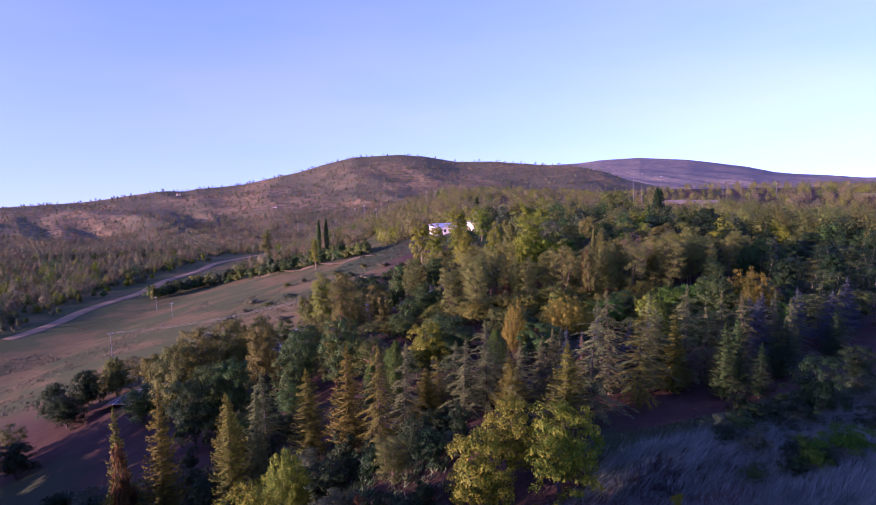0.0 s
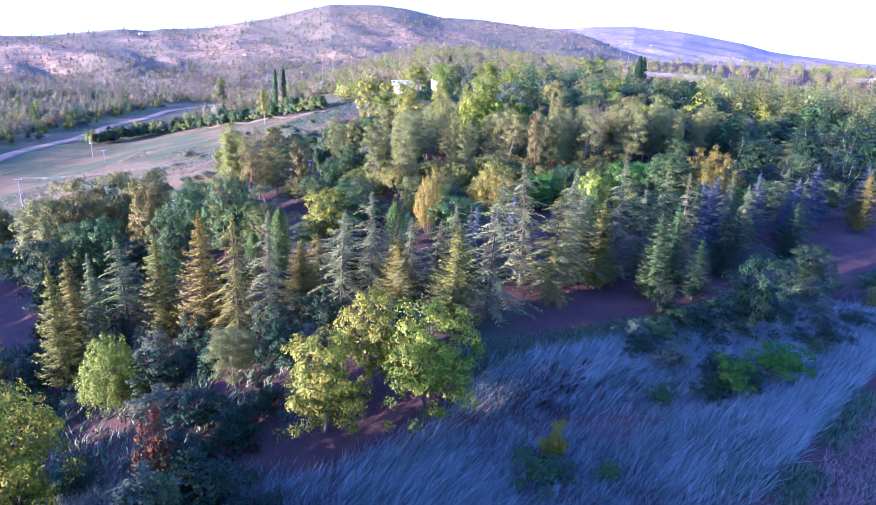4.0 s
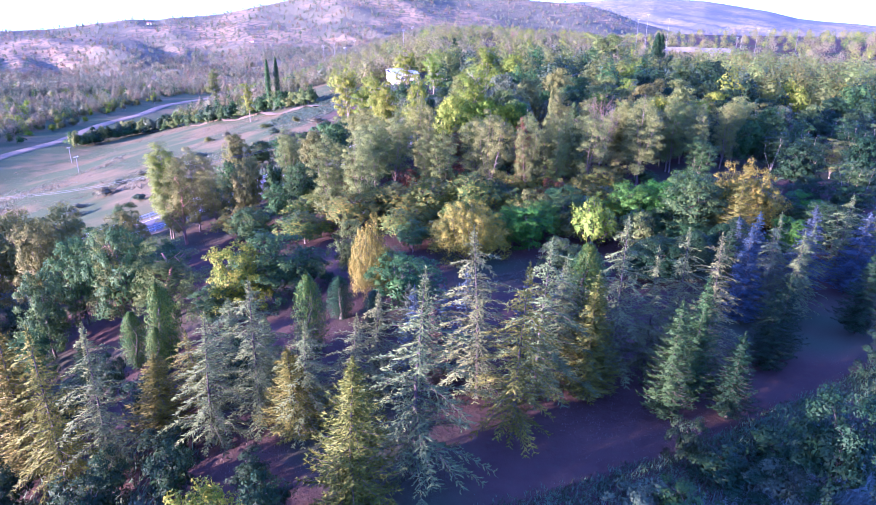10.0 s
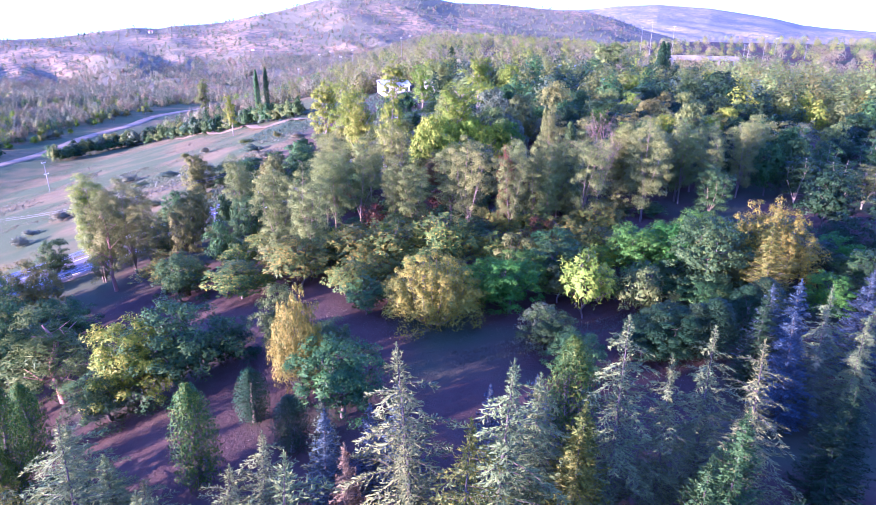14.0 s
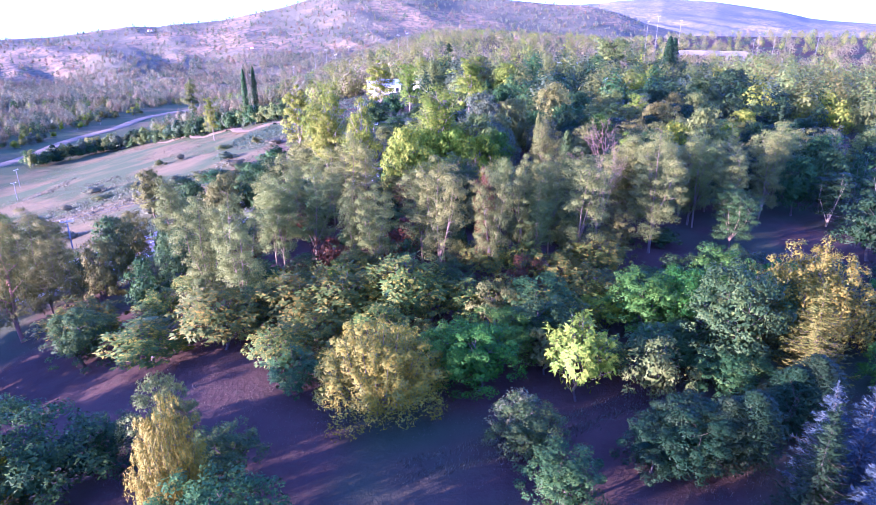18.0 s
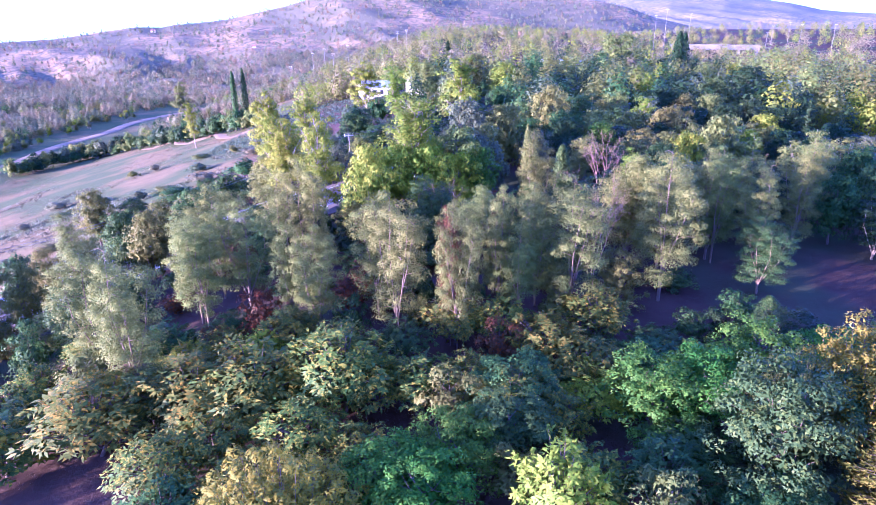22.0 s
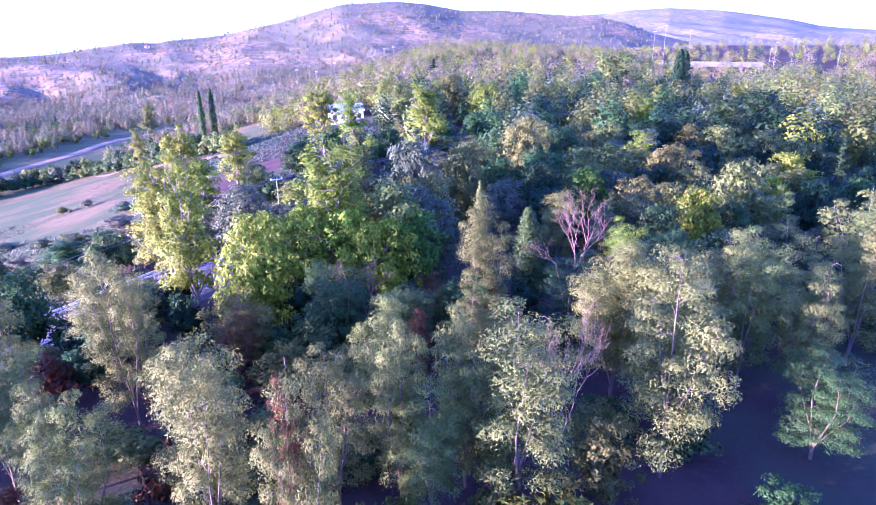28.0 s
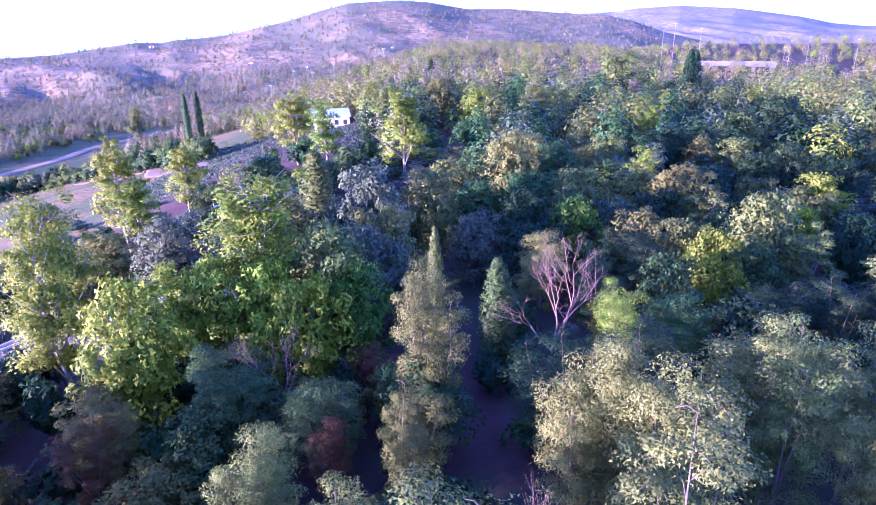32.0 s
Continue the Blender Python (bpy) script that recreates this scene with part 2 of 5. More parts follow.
def limbs(rng, height, reach, count, start, lean=0.55, r0=0.16, trunk_top=0.8, sides=6, bend=0.12):
    """A trunk with forking limbs; gives the lists of the mesh and the limb ends."""
    verts, faces, ends = [], [], []
    wob = rng.normal(size=(5, 2)) * height * bend * 0.25
    wob[0] = 0
    zs = np.linspace(-0.3, height * trunk_top, 5)
    line = [(wob[i][0], wob[i][1], zs[i]) for i in range(5)]
    tube(line, [r0 * 1.25, r0, r0 * 0.8, r0 * 0.55, r0 * 0.22], sides, verts, faces)
    ends.append(np.array(line[-1]))
    for i in range(count):
        f = start + (0.92 - start) * (i + rng.uniform()) / count
        k = f * 4
        j = min(int(k), 3)
        p = np.array(line[j]) * (1 - (k - j)) + np.array(line[j + 1]) * (k - j)
        a = i * 2.4 + rng.uniform(-0.5, 0.5)
        length = reach * (1.05 - 0.6 * f) * rng.uniform(0.75, 1.15)
        d = np.array([math.cos(a), math.sin(a), lean + rng.uniform(0, 0.7)])
        d /= np.linalg.norm(d)
        mid = p + d * length * 0.55 + rng.normal(size=3) * 0.12 * length * 0.5
        end = p + d * length + np.array([0, 0, 0.15 * length]) + rng.normal(size=3) * 0.1 * length
        r = r0 * (0.62 - 0.35 * f)
        tube([p, mid, end], [r, r * 0.6, r * 0.18], 4, verts, faces)
        ends += [mid, end]
        for _ in range(2):
            side = mid + unit(rng.normal(size=3) + (0, 0, 0.4)) * length * rng.uniform(0.35, 0.6)
            tube([mid, side], [r * 0.5, r * 0.12], 3, verts, faces)
            ends.append(side)
    return verts, faces, np.array(ends)


# ---- kinds of tree; each is made at about ten metres (bushes less) and scaled where it stands ----
def make_broadleaf(seed, height=7.0, width=6.0, lobes=17, clumps=8, per=76, size=0.165, bottom=0.04, slim=0.6, upright=1.35, clump=0.085, bare=0.0):
    """Rounded lobes of leaf clumps that push outward and up all over a broad crown, darker gaps between them."""
    rng = np.random.default_rng(seed)
    v, f, ends = limbs(rng, height, width * 0.5, 9, 0.2, r0=0.02 * height)
    pieces = []
    for i in range(lobes):
        u = (i + rng.uniform(0.2, 0.8)) / lobes
        z = bottom + 0.04 + (0.8 - bottom) * u
        a = i * 2.39996 + rng.uniform(-0.35, 0.35)
        ring = width * 0.35 * math.sin(math.pi * (0.36 + 0.6 * u)) ** 0.5 * rng.uniform(0.72, 1.12)
        if i == lobes - 1:
            ring *= 0.3
        rise = width * rng.uniform(0.16, 0.24)
        centre = np.array([math.cos(a) * ring, math.sin(a) * ring, z * height])
        d = ball(rng, clumps, -0.15)
        c = centre + d * rise * (1, 1, upright * height / width)
        c[:, 2] = np.clip(c[:, 2], bottom * height + 0.25, height * 0.97)
        if bare and rng.uniform() < bare:
            continue
        crown = unit(c - np.array([0, 0, height * 0.4]) + (0, 0, 0.2))
        pieces.append(cloud(rng, c, width * clump * rng.uniform(0.75, 1.3, clumps), unit(d * 0.65 + crown * 0.5), per, size, 0.95, slim=slim, jitter=0.6))
    # the shaded inside of the crown
    n = lobes * 60
    d = ball(rng, n, -0.8)
    pos = d * rng.uniform(0.4, 0.72, (n, 1)) * (width * 0.42, width * 0.42, height * 0.36) + (0, 0, height * 0.48)
    pieces.append(leaves_at(rng, pos, d, size * 1.9, slim=slim))
    return (v, f), joined(pieces)


def make_coppice(seed, height=8.0, width=8.0, shoots=60, per=230, size=0.175):
    """A clump of upright shoots fanning from the ground, each a slim plume of leaves, fuller and broader below."""
    rng = np.random.default_rng(seed)
    verts, faces, hubs, radii, outs = [], [], [], [], []
    for i in range(shoots):
        f = math.sqrt((i + 0.5) / shoots)
        a = i * 2.39996 + rng.uniform(-0.2, 0.2)
        out = np.array([math.cos(a), math.sin(a), 0.0])
        top = out * width * 0.44 * f + np.array([0, 0, height * (1.0 - 0.5 * f ** 2.2) * rng.uniform(0.74, 1.0)])
        foot = out * width * 0.05 * f
        mid = foot * 0.45 + top * 0.55 + out * width * 0.07 * f
        tube([foot - (0, 0, 0.3), mid, top * 0.97], [0.045, 0.024, 0.005], 4, verts, faces)
        for k in range(5):
            g = 0.3 + 0.7 * (k + rng.uniform(0.2, 0.8)) / 5
            p = foot + (mid - foot) * g / 0.55 if g < 0.55 else mid + (top - mid) * (g - 0.55) / 0.45
            hubs.append(p + rng.normal(size=3) * 0.12)
            radii.append(width * (0.095 - 0.055 * g) * rng.uniform(0.8, 1.3))
            outs.append(unit(out * (0.3 + f) + (0, 0, 0.25 + 0.5 * g)))
    for i in range(60):
        a = i * 2.39996
        out = np.array([math.cos(a), math.sin(a), 0.0])
        hubs.append(out * width * rng.uniform(0.33, 0.46) + np.array([0, 0, height * rng.uniform(0.06, 0.42)]))
        radii.append(width * rng.uniform(0.06, 0.1))
        outs.append(unit(out + (0, 0, 0.3)))
    return (verts, faces), cloud(rng, np.array(hubs), np.array(radii), np.array(outs), per // 3, size, 1.6, mix=0.5, slim=0.45, hang=-0.7, jitter=0.6)


def make_rosette(seed, height=6.0, width=6.5, tufts=230, leaflets=11, size=0.42):
    """Low spreading crown whose large leaves hang in rosettes at the ends of its twigs, some of them thin, with bare twigs between."""
    rng = np.random.default_rng(seed)
    v, f, ends = limbs(rng, height * 0.8, width * 0.36, 13, 0.12, lean=0.7, r0=0.10, bend=0.2)
    d = ball(rng, tufts, -0.05)
    lump = 0.82 + 0.22 * np.sin(d[:, 0] * 5.0 + seed) * np.cos(d[:, 1] * 4.5 + seed * 2) + 0.1 * rng.normal(size=tufts)
    hubs = d * lump[:, None] * (width * 0.5, width * 0.5, height * 0.56) * rng.uniform(0.72, 1.0, (tufts, 1)) + (0, 0, height * 0.40)
    hubs[:, 2] = np.clip(hubs[:, 2], 0.4, height)
    for p in hubs[::3]:
        tube([p * (0.5, 0.5, 0.72), p], [0.035, 0.012], 3, v, f)
    h = np.repeat(hubs, leaflets, 0)
    o = np.repeat(d, leaflets, 0)
    n = len(h)
    way = unit(np.stack([rng.normal(size=n), rng.normal(size=n), rng.uniform(-0.75, 0.25, n)], 1) + o * 0.55)
    top = unit(o * 0.6 + np.array([0, 0, 0.9]) + rng.normal(size=(n, 3)) * 0.3)
    side = unit(np.cross(top, way))
    s = size * rng.uniform(0.55, 1.2, (n, 1))
    foot = h + rng.normal(size=(n, 3)) * 0.1
    tris = np.stack([foot + way * s * 0.42 + side * s * 0.2, foot + way * s * 0.42 - side * s * 0.2, foot + way * s - np.array([0, 0, 0.12]) * s], 1)
    back = np.stack([foot, foot + way * s * 0.42 - side * s * 0.2, foot + way * s * 0.42 + side * s * 0.2], 1)
    shade = unit(o * 0.7 + top * 0.5)
    pieces = [(tris, shade), (back, shade)]
    m = 700
    d = ball(rng, m, -0.8)
    pos = d * rng.uniform(0.35, 0.75, (m, 1)) * (width * 0.45, width * 0.45, height * 0.42) + (0, 0, height * 0.42)
    pieces.append(leaves_at(rng, pos, d, size * 0.8, slim=0.5))
    return (v, f), joined(pieces)


def make_locust(seed, height=12.0, width=6.0, clumps=95, per=250, size=0.125, thin=0.0):
    """Tall and feathery: rising pale limbs that carry flattened, drooping clouds of fine leaves, with gaps that show the limbs."""
    rng = np.random.default_rng(seed)
    verts, faces = [], []
    tube([(0, 0, -0.3), (0.05, 0, height * 0.2), (0.1, 0.05, height * 0.34)], [0.13, 0.10, 0.085], 6, verts, faces)
    hubs, outs = [], []
    leaders = 5
    per_leader = clumps // leaders
    for i in range(leaders):
        a = i * 2 * math.pi / leaders + rng.uniform(-0.5, 0.5)
        spread = width * 0.5 * rng.uniform(0.35, 0.8) * (0.25 if i == 0 else 1)
        low = np.array([0.08, 0.04, height * rng.uniform(0.04, 0.26)])
        top = np.array([math.cos(a) * spread, math.sin(a) * spread, height * (0.98 if i == 0 else rng.uniform(0.74, 0.95))])
        mid = low * 0.45 + top * 0.55 + np.array([math.cos(a), math.sin(a), 0]) * width * 0.06 + rng.normal(size=3) * 0.25
        tube([low, low * 0.5 + mid * 0.5, mid, top], [0.07, 0.055, 0.04, 0.01], 5, verts, faces)
        for k in range(per_leader):
            g = 0.06 + 0.94 * ((k + rng.uniform()) / per_leader) ** 0.85
            p = low + (mid - low) * g / 0.55 if g < 0.55 else mid + (top - mid) * (g - 0.55) / 0.45
            b = k * 2.39996 + rng.uniform(-0.4, 0.4)
            reach = width * 0.5 * rng.uniform(0.2, 0.6) * (1.1 - 0.85 * g) + 0.2
            hub = p + np.array([math.cos(b) * reach, math.sin(b) * reach, reach * rng.uniform(-0.05, 0.45)])
            if k % 2 == 0:
                tube([p, p * 0.5 + hub * 0.5 + (0, 0, 0.15), hub], [0.032, 0.022, 0.008], 3, verts, faces)
            if thin and rng.uniform() < thin:
                continue
            hubs.append(hub)
            outs.append(unit(np.array([math.cos(b) * 0.7 + hub[0] * 0.12, math.sin(b) * 0.7 + hub[1] * 0.12, 0.45 + 0.4 * g])))
    hubs, outs = np.array(hubs), np.array(outs)
    pieces = [cloud(rng, hubs, width * rng.uniform(0.09, 0.17, len(hubs)), outs, per, size, 0.66, mix=0.5, slim=0.5, hang=0.45, jitter=0.55)]
    under = hubs - np.array([0, 0, 0.45])
    pieces.append(cloud(rng, under, width * rng.uniform(0.06, 0.12, len(hubs)), outs, per // 4, size * 1.2, 1.3, mix=0.4, slim=0.3, hang=1.2))
    return (verts, faces), joined(pieces)


def make_poplar(seed, height=14.0, width=8.0, clumps=110, per=105, size=0.2):
    """Spreading poplar: strong pale limbs fanning upward, leaves in rounded tufts along and at their ends."""
    rng = np.random.default_rng(seed)
    v, f, ends = limbs(rng, height, width * 0.62, 18, 0.2, lean=1.3, r0=0.17, trunk_top=0.9, bend=0.08)
    ends = ends[ends[:, 2] > height * 0.22]
    tip = ends[rng.permutation(np.arange(clumps) % len(ends))]
    back = rng.uniform(0.0, 0.4, (clumps, 1))
    c = tip * np.concatenate([1 - back, 1 - back, 1 - 0.3 * back], 1) + rng.normal(size=(clumps, 3)) * 0.5
    c[:, 2] = np.minimum(c[:, 2], height * 0.97)
    outs = unit(c - np.array([0, 0, height * 0.5]) + (0, 0, 0.3))
    return (v, f), cloud(rng, c, rng.uniform(0.5, 1.1, clumps), outs, per, size, 1.05, mix=0.5, slim=0.75, jitter=0.6)


def make_column(seed, height=14.0, width=3.0, per=110, size=0.3, slim=0.4):
    """Narrow and upright, its sprays pointing up the sides."""
    rng = np.random.default_rng(seed)
    v, f, ends = limbs(rng, height, width * 0.5, 6, 0.2, lean=2.2, r0=0.16)
    n = 64
    k = np.arange(n) / n
    w = width * 0.5 * np.sin(math.pi * np.minimum(0.99, 0.18 + 0.82 * k ** 0.9)) ** 0.65
    a = np.arange(n) * 2.39996
    out = np.stack([np.cos(a), np.sin(a), 0 * a + 0.35], 1)
    c = np.stack([np.cos(a) * w * 0.62, np.sin(a) * w * 0.62, height * (0.05 + 0.9 * k)], 1)
    return (v, f), cloud(rng, c, 0.12 + w * 0.42, unit(out), per, size, 1.7, mix=0.6, slim=slim, hang=-0.9)


def make_conifer(seed, height=12.0, width=6.0, rows=30, per_row=6, rise=0.05, droop=0.35, power=0.8, spray=0.5, gap=0.2, bottom=0.06, leader=0.06, ragged=0.25, needle=0.2, lift=0.15, hang=0.0, curl=0.0):
    """Whorls of boughs on a straight trunk; each bough carries side twigs in a flat fan, clothed in needles, and droops or lifts towards its tip."""
    rng = np.random.default_rng(seed)
    verts, faces, feet, aims, longs, shades = [], [], [], [], [], []
    lean = rng.normal(size=2) * 0.02 * height
    tube([(0, 0, -0.3), (lean[0] * 0.3, lean[1] * 0.3, height * 0.5), (lean[0], lean[1], height * 0.985)], [0.011 * height, 0.0055 * height, 0.005], 6, verts, faces)

    def clothe(points, way, out):
        """Needles round points that run along way."""
        m = len(points)
        feet.append(points)
        aims.append(unit(way + rng.normal(size=(m, 3)) * 0.42 + (0, 0, lift)))
        longs.append(needle * rng.uniform(0.65, 1.35, (m, 1)))
        shades.append(unit(out + rng.normal(size=(m, 3)) * 0.25 + (0, 0, 0.45)))

    for r in range(rows):
        h = bottom + (1 - leader - bottom) * ((r + rng.uniform(-0.3, 0.3)) / rows)
        h = min(max(h, bottom), 0.985)
        full = width * 0.5 * (1 - h) ** power * min(1.0, 0.55 + 3.0 * (h - bottom))
        for k in range(max(3, int(per_row * (0.55 + 0.45 * (1 - h))))):
            a = r * 1.9 + k * 2 * math.pi / per_row + rng.uniform(-0.35, 0.35)
            length = max(0.22, full * rng.uniform(1 - ragged, 1 + ragged * 0.7))
            d = np.array([math.cos(a), math.sin(a), 0.0])
            side = np.array([-d[1], d[0], 0.0])
            base = np.array([lean[0] * h, lean[1] * h, h * height])

            def bough(s):
                return base + d * (s * length)[:, None] + np.outer(length * (rise * s - droop * s ** 2.0 + curl * s ** 5), (0, 0, 1))

            n = max(4, int(length / 0.045))
            clothe(bough(np.linspace(0.08, 1, n)), np.tile(d + (0, 0, rise - droop * 0.8 + curl), (n, 1)), d)
            if length > 0.9:
                ends = bough(np.array([0.0, 0.5, 0.95]))
                tube(list(ends), [0.022 * length ** 0.7, 0.014 * length ** 0.6, 0.004], 3, verts, faces)
            twigs = max(2, int(length / gap))
            s = (np.arange(twigs) + rng.uniform(0.2, 0.9, twigs)) / twigs
            for sign in (-1, 1):
                reach = spray * min(1.0, 0.3 + 0.35 * length) * (1.15 - 0.75 * s) * rng.uniform(0.6, 1.25, twigs)
                way = unit(d * rng.uniform(0.6, 1.0, (twigs, 1)) + side * sign * rng.uniform(0.55, 1.0, (twigs, 1)) + np.array([0, 0, -hang]) + rng.normal(size=(twigs, 3)) * 0.14)
                m = max(4, int(spray / 0.055))
                g = (np.arange(m) + 0.5) / m
                pts = (bough(s)[:, None] + way[:, None] * (reach[:, None] * g)[:, :, None] - np.array([0, 0, 0.35 * hang]) * ((reach[:, None] * g) ** 2)[:, :, None]).reshape(-1, 3)
                clothe(pts, np.repeat(way, m, 0), d)
    # needles and short shoots close to the trunk
    n = int(height * 150)
    s = rng.uniform(bottom * 0.5, 0.97, n)
    around = unit(rng.normal(size=(n, 3)) * (1, 1, 0.15))
    near = np.outer(s, np.array([lean[0], lean[1], height])) + around * (0.06 + rng.uniform(0.0, 0.24, n) * (1.1 - s) * width * 0.5)[:, None]
    clothe(near, around + (0, 0, 0.5), around)
    top = np.array([lean[0], lean[1], height])
    n = 110
    s = rng.uniform(0, 1, n)
    p = top - np.outer(s * height * (leader + 0.05), (0, 0, 1))
    around = unit(rng.normal(size=(n, 3)) * (1, 1, 0.1))
    clothe(p, around * (0.3 + 0.5 * s[:, None]) + (0, 0, 0.75), around)
    feet, aims, longs, shades = (np.concatenate(x) for x in (feet, aims, longs, shades))
    wide = unit(np.cross(aims, shades + rng.normal(size=shades.shape) * 0.35)) * longs * 0.2
    return (verts, faces), (np.stack([feet + wide, feet - wide, feet + aims * longs], 1), shades)


def make_bare(seed, height=9.0, width=5.0, levels=4):
    """A leafless tree: limbs that fork again and again into a fan of fine twigs."""
    rng = np.random.default_rng(seed)
    verts, faces = [], []

    def grow(p, d, length, r, level):
        mid = p + d * length * 0.5 + rng.normal(size=3) * length * 0.05
        end = p + d * length
        tube([p, mid, end], [r, r * 0.85, r * 0.62], 5 if level < 2 else 3, verts, faces)
        if level == levels:
            return
        for k in range(3 if level else 4):
            q = unit(d + rng.normal(size=3) * (0.48, 0.48, 0.3) + (0, 0, 0.12))
            grow(end if k else mid + (end - mid) * 0.4, q, length * rng.uniform(0.6, 0.8), r * 0.55, level + 1)

    grow(np.array([0, 0, -0.3]), np.array([0.03, 0, 1.0]), height * 0.36, 0.013 * height, 0)
    tips = np.array([v for v in verts[-len(verts) // 3:]])
    pos = tips[rng.integers(0, len(tips), 500)]
    d = unit(rng.normal(size=pos.shape))
    return (verts, faces), leaves_at(rng, pos + rng.normal(size=pos.shape) * 0.12, d, 0.22, slim=0.12)


# ---- the lie of the land ----
def soft(x, w):
    """A ramp that rises past nought, rounded over w."""
    return 0.5 * (x + math.sqrt(x * x + w * w))


def step01(x):
    x = min(max(x, 0.0), 1.0)
    return x * x * (3 - 2 * x)


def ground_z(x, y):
    """The wood stands on a terrace; to the west it falls to meadows along a river, to the east a little; these falls
    fit the lens bend in the camera solve.
    """
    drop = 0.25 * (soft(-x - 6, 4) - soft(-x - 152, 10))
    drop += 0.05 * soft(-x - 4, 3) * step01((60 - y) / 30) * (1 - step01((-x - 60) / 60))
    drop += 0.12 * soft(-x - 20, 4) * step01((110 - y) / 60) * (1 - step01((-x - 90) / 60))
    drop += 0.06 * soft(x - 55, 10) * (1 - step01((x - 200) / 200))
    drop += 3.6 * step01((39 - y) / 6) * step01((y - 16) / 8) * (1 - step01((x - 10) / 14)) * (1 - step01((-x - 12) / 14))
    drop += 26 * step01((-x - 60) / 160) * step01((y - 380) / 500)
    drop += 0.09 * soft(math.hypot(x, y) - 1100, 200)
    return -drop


# ---- ground: one sheet out to the horizon ----
def ground_material():
    m, nt, bsdf = material("dry woodland soil and meadow")
    co, sep = nt.nodes.new("ShaderNodeTexCoord"), nt.nodes.new("ShaderNodeSeparateXYZ")
    nt.links.new(co.outputs["Object"], sep.inputs[0])
    big, mid, fine = noise_tex(nt, 0.035, 3), noise_tex(nt, 0.25, 5, 0.65), noise_tex(nt, 2.2, 6, 0.7)
    soil = mix_rgb(nt, ramp(nt, mid, 0.35, 0.65), (0.05, 0.031, 0.024), (0.074, 0.047, 0.033))
    soil = mix_rgb(nt, ramp(nt, fine, 0.5, 0.72), soil, (0.06, 0.05, 0.032))
    soil = mix_rgb(nt, ramp(nt, big, 0.5, 0.62), soil, (0.045, 0.06, 0.028))
    hay = mix_rgb(nt, ramp(nt, mid, 0.35, 0.65), (0.15, 0.118, 0.045), (0.115, 0.096, 0.036))
    hay = mix_rgb(nt, ramp(nt, big, 0.40, 0.54), hay, (0.066, 0.084, 0.028))
    hay = mix_rgb(nt, ramp(nt, fine, 0.55, 0.75), hay, (0.10, 0.09, 0.05))
    edge = nt.nodes.new("ShaderNodeMath")
    edge.operation = "MULTIPLY"
    for k, (axis, low, high) in enumerate(((0, -30, -44), (1, 100, 130))):
        wavy = nt.nodes.new("ShaderNodeMath")
        wavy.operation = "MULTIPLY_ADD"
        wavy.inputs[1].default_value = 26.0
        nt.links.new(big, wavy.inputs[0])
        nt.links.new(sep.outputs[axis], wavy.inputs[2])
        nt.links.new(ramp(nt, wavy.outputs[0], low + 13, high + 13), edge.inputs[k])
    meadow = edge.outputs[0]
    nt.links.new(mix_rgb(nt, meadow, soil, hay), bsdf.inputs["Base Color"])
    bsdf.inputs["Roughness"].default_value = 1.0
    bsdf.inputs["Specular IOR Level"].default_value = 0.05
    bump(nt, bsdf, fine, 0.7, 0.15)
    return m


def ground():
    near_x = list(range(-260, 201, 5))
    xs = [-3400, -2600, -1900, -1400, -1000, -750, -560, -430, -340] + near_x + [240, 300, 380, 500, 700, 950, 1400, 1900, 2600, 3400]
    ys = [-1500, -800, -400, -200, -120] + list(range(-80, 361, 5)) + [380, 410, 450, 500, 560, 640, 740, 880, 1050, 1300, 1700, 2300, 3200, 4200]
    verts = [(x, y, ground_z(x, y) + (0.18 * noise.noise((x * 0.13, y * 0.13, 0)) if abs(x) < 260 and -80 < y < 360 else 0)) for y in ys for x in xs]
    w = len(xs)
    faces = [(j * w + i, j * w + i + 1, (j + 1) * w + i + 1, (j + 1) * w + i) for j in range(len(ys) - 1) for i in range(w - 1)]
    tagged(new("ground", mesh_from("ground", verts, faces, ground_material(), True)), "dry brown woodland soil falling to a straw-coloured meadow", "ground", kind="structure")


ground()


# ---- the hills ----
def hill_material(name, grass, scrub, bare, scale, low, high):
    m, nt, bsdf = material(name)
    big, mid, fine = noise_tex(nt, 0.004 * scale, 5, 0.6), noise_tex(nt, 0.011 * scale, 6, 0.7), noise_tex(nt, 0.07 * scale, 4, 0.7)
    c = mix_rgb(nt, ramp(nt, mid, 0.40, 0.60), grass, bare)
    c = mix_rgb(nt, ramp(nt, big, low, high), c, scrub)
    c = mix_rgb(nt, ramp(nt, fine, 0.45, 0.6), c, scrub)
    nt.links.new(c, bsdf.inputs["Base Color"])
    bsdf.inputs["Roughness"].default_value = 1.0
    bsdf.inputs["Specular IOR Level"].default_value = 0.1
    bump(nt, bsdf, fine, 1.0, 4.0)
    return m


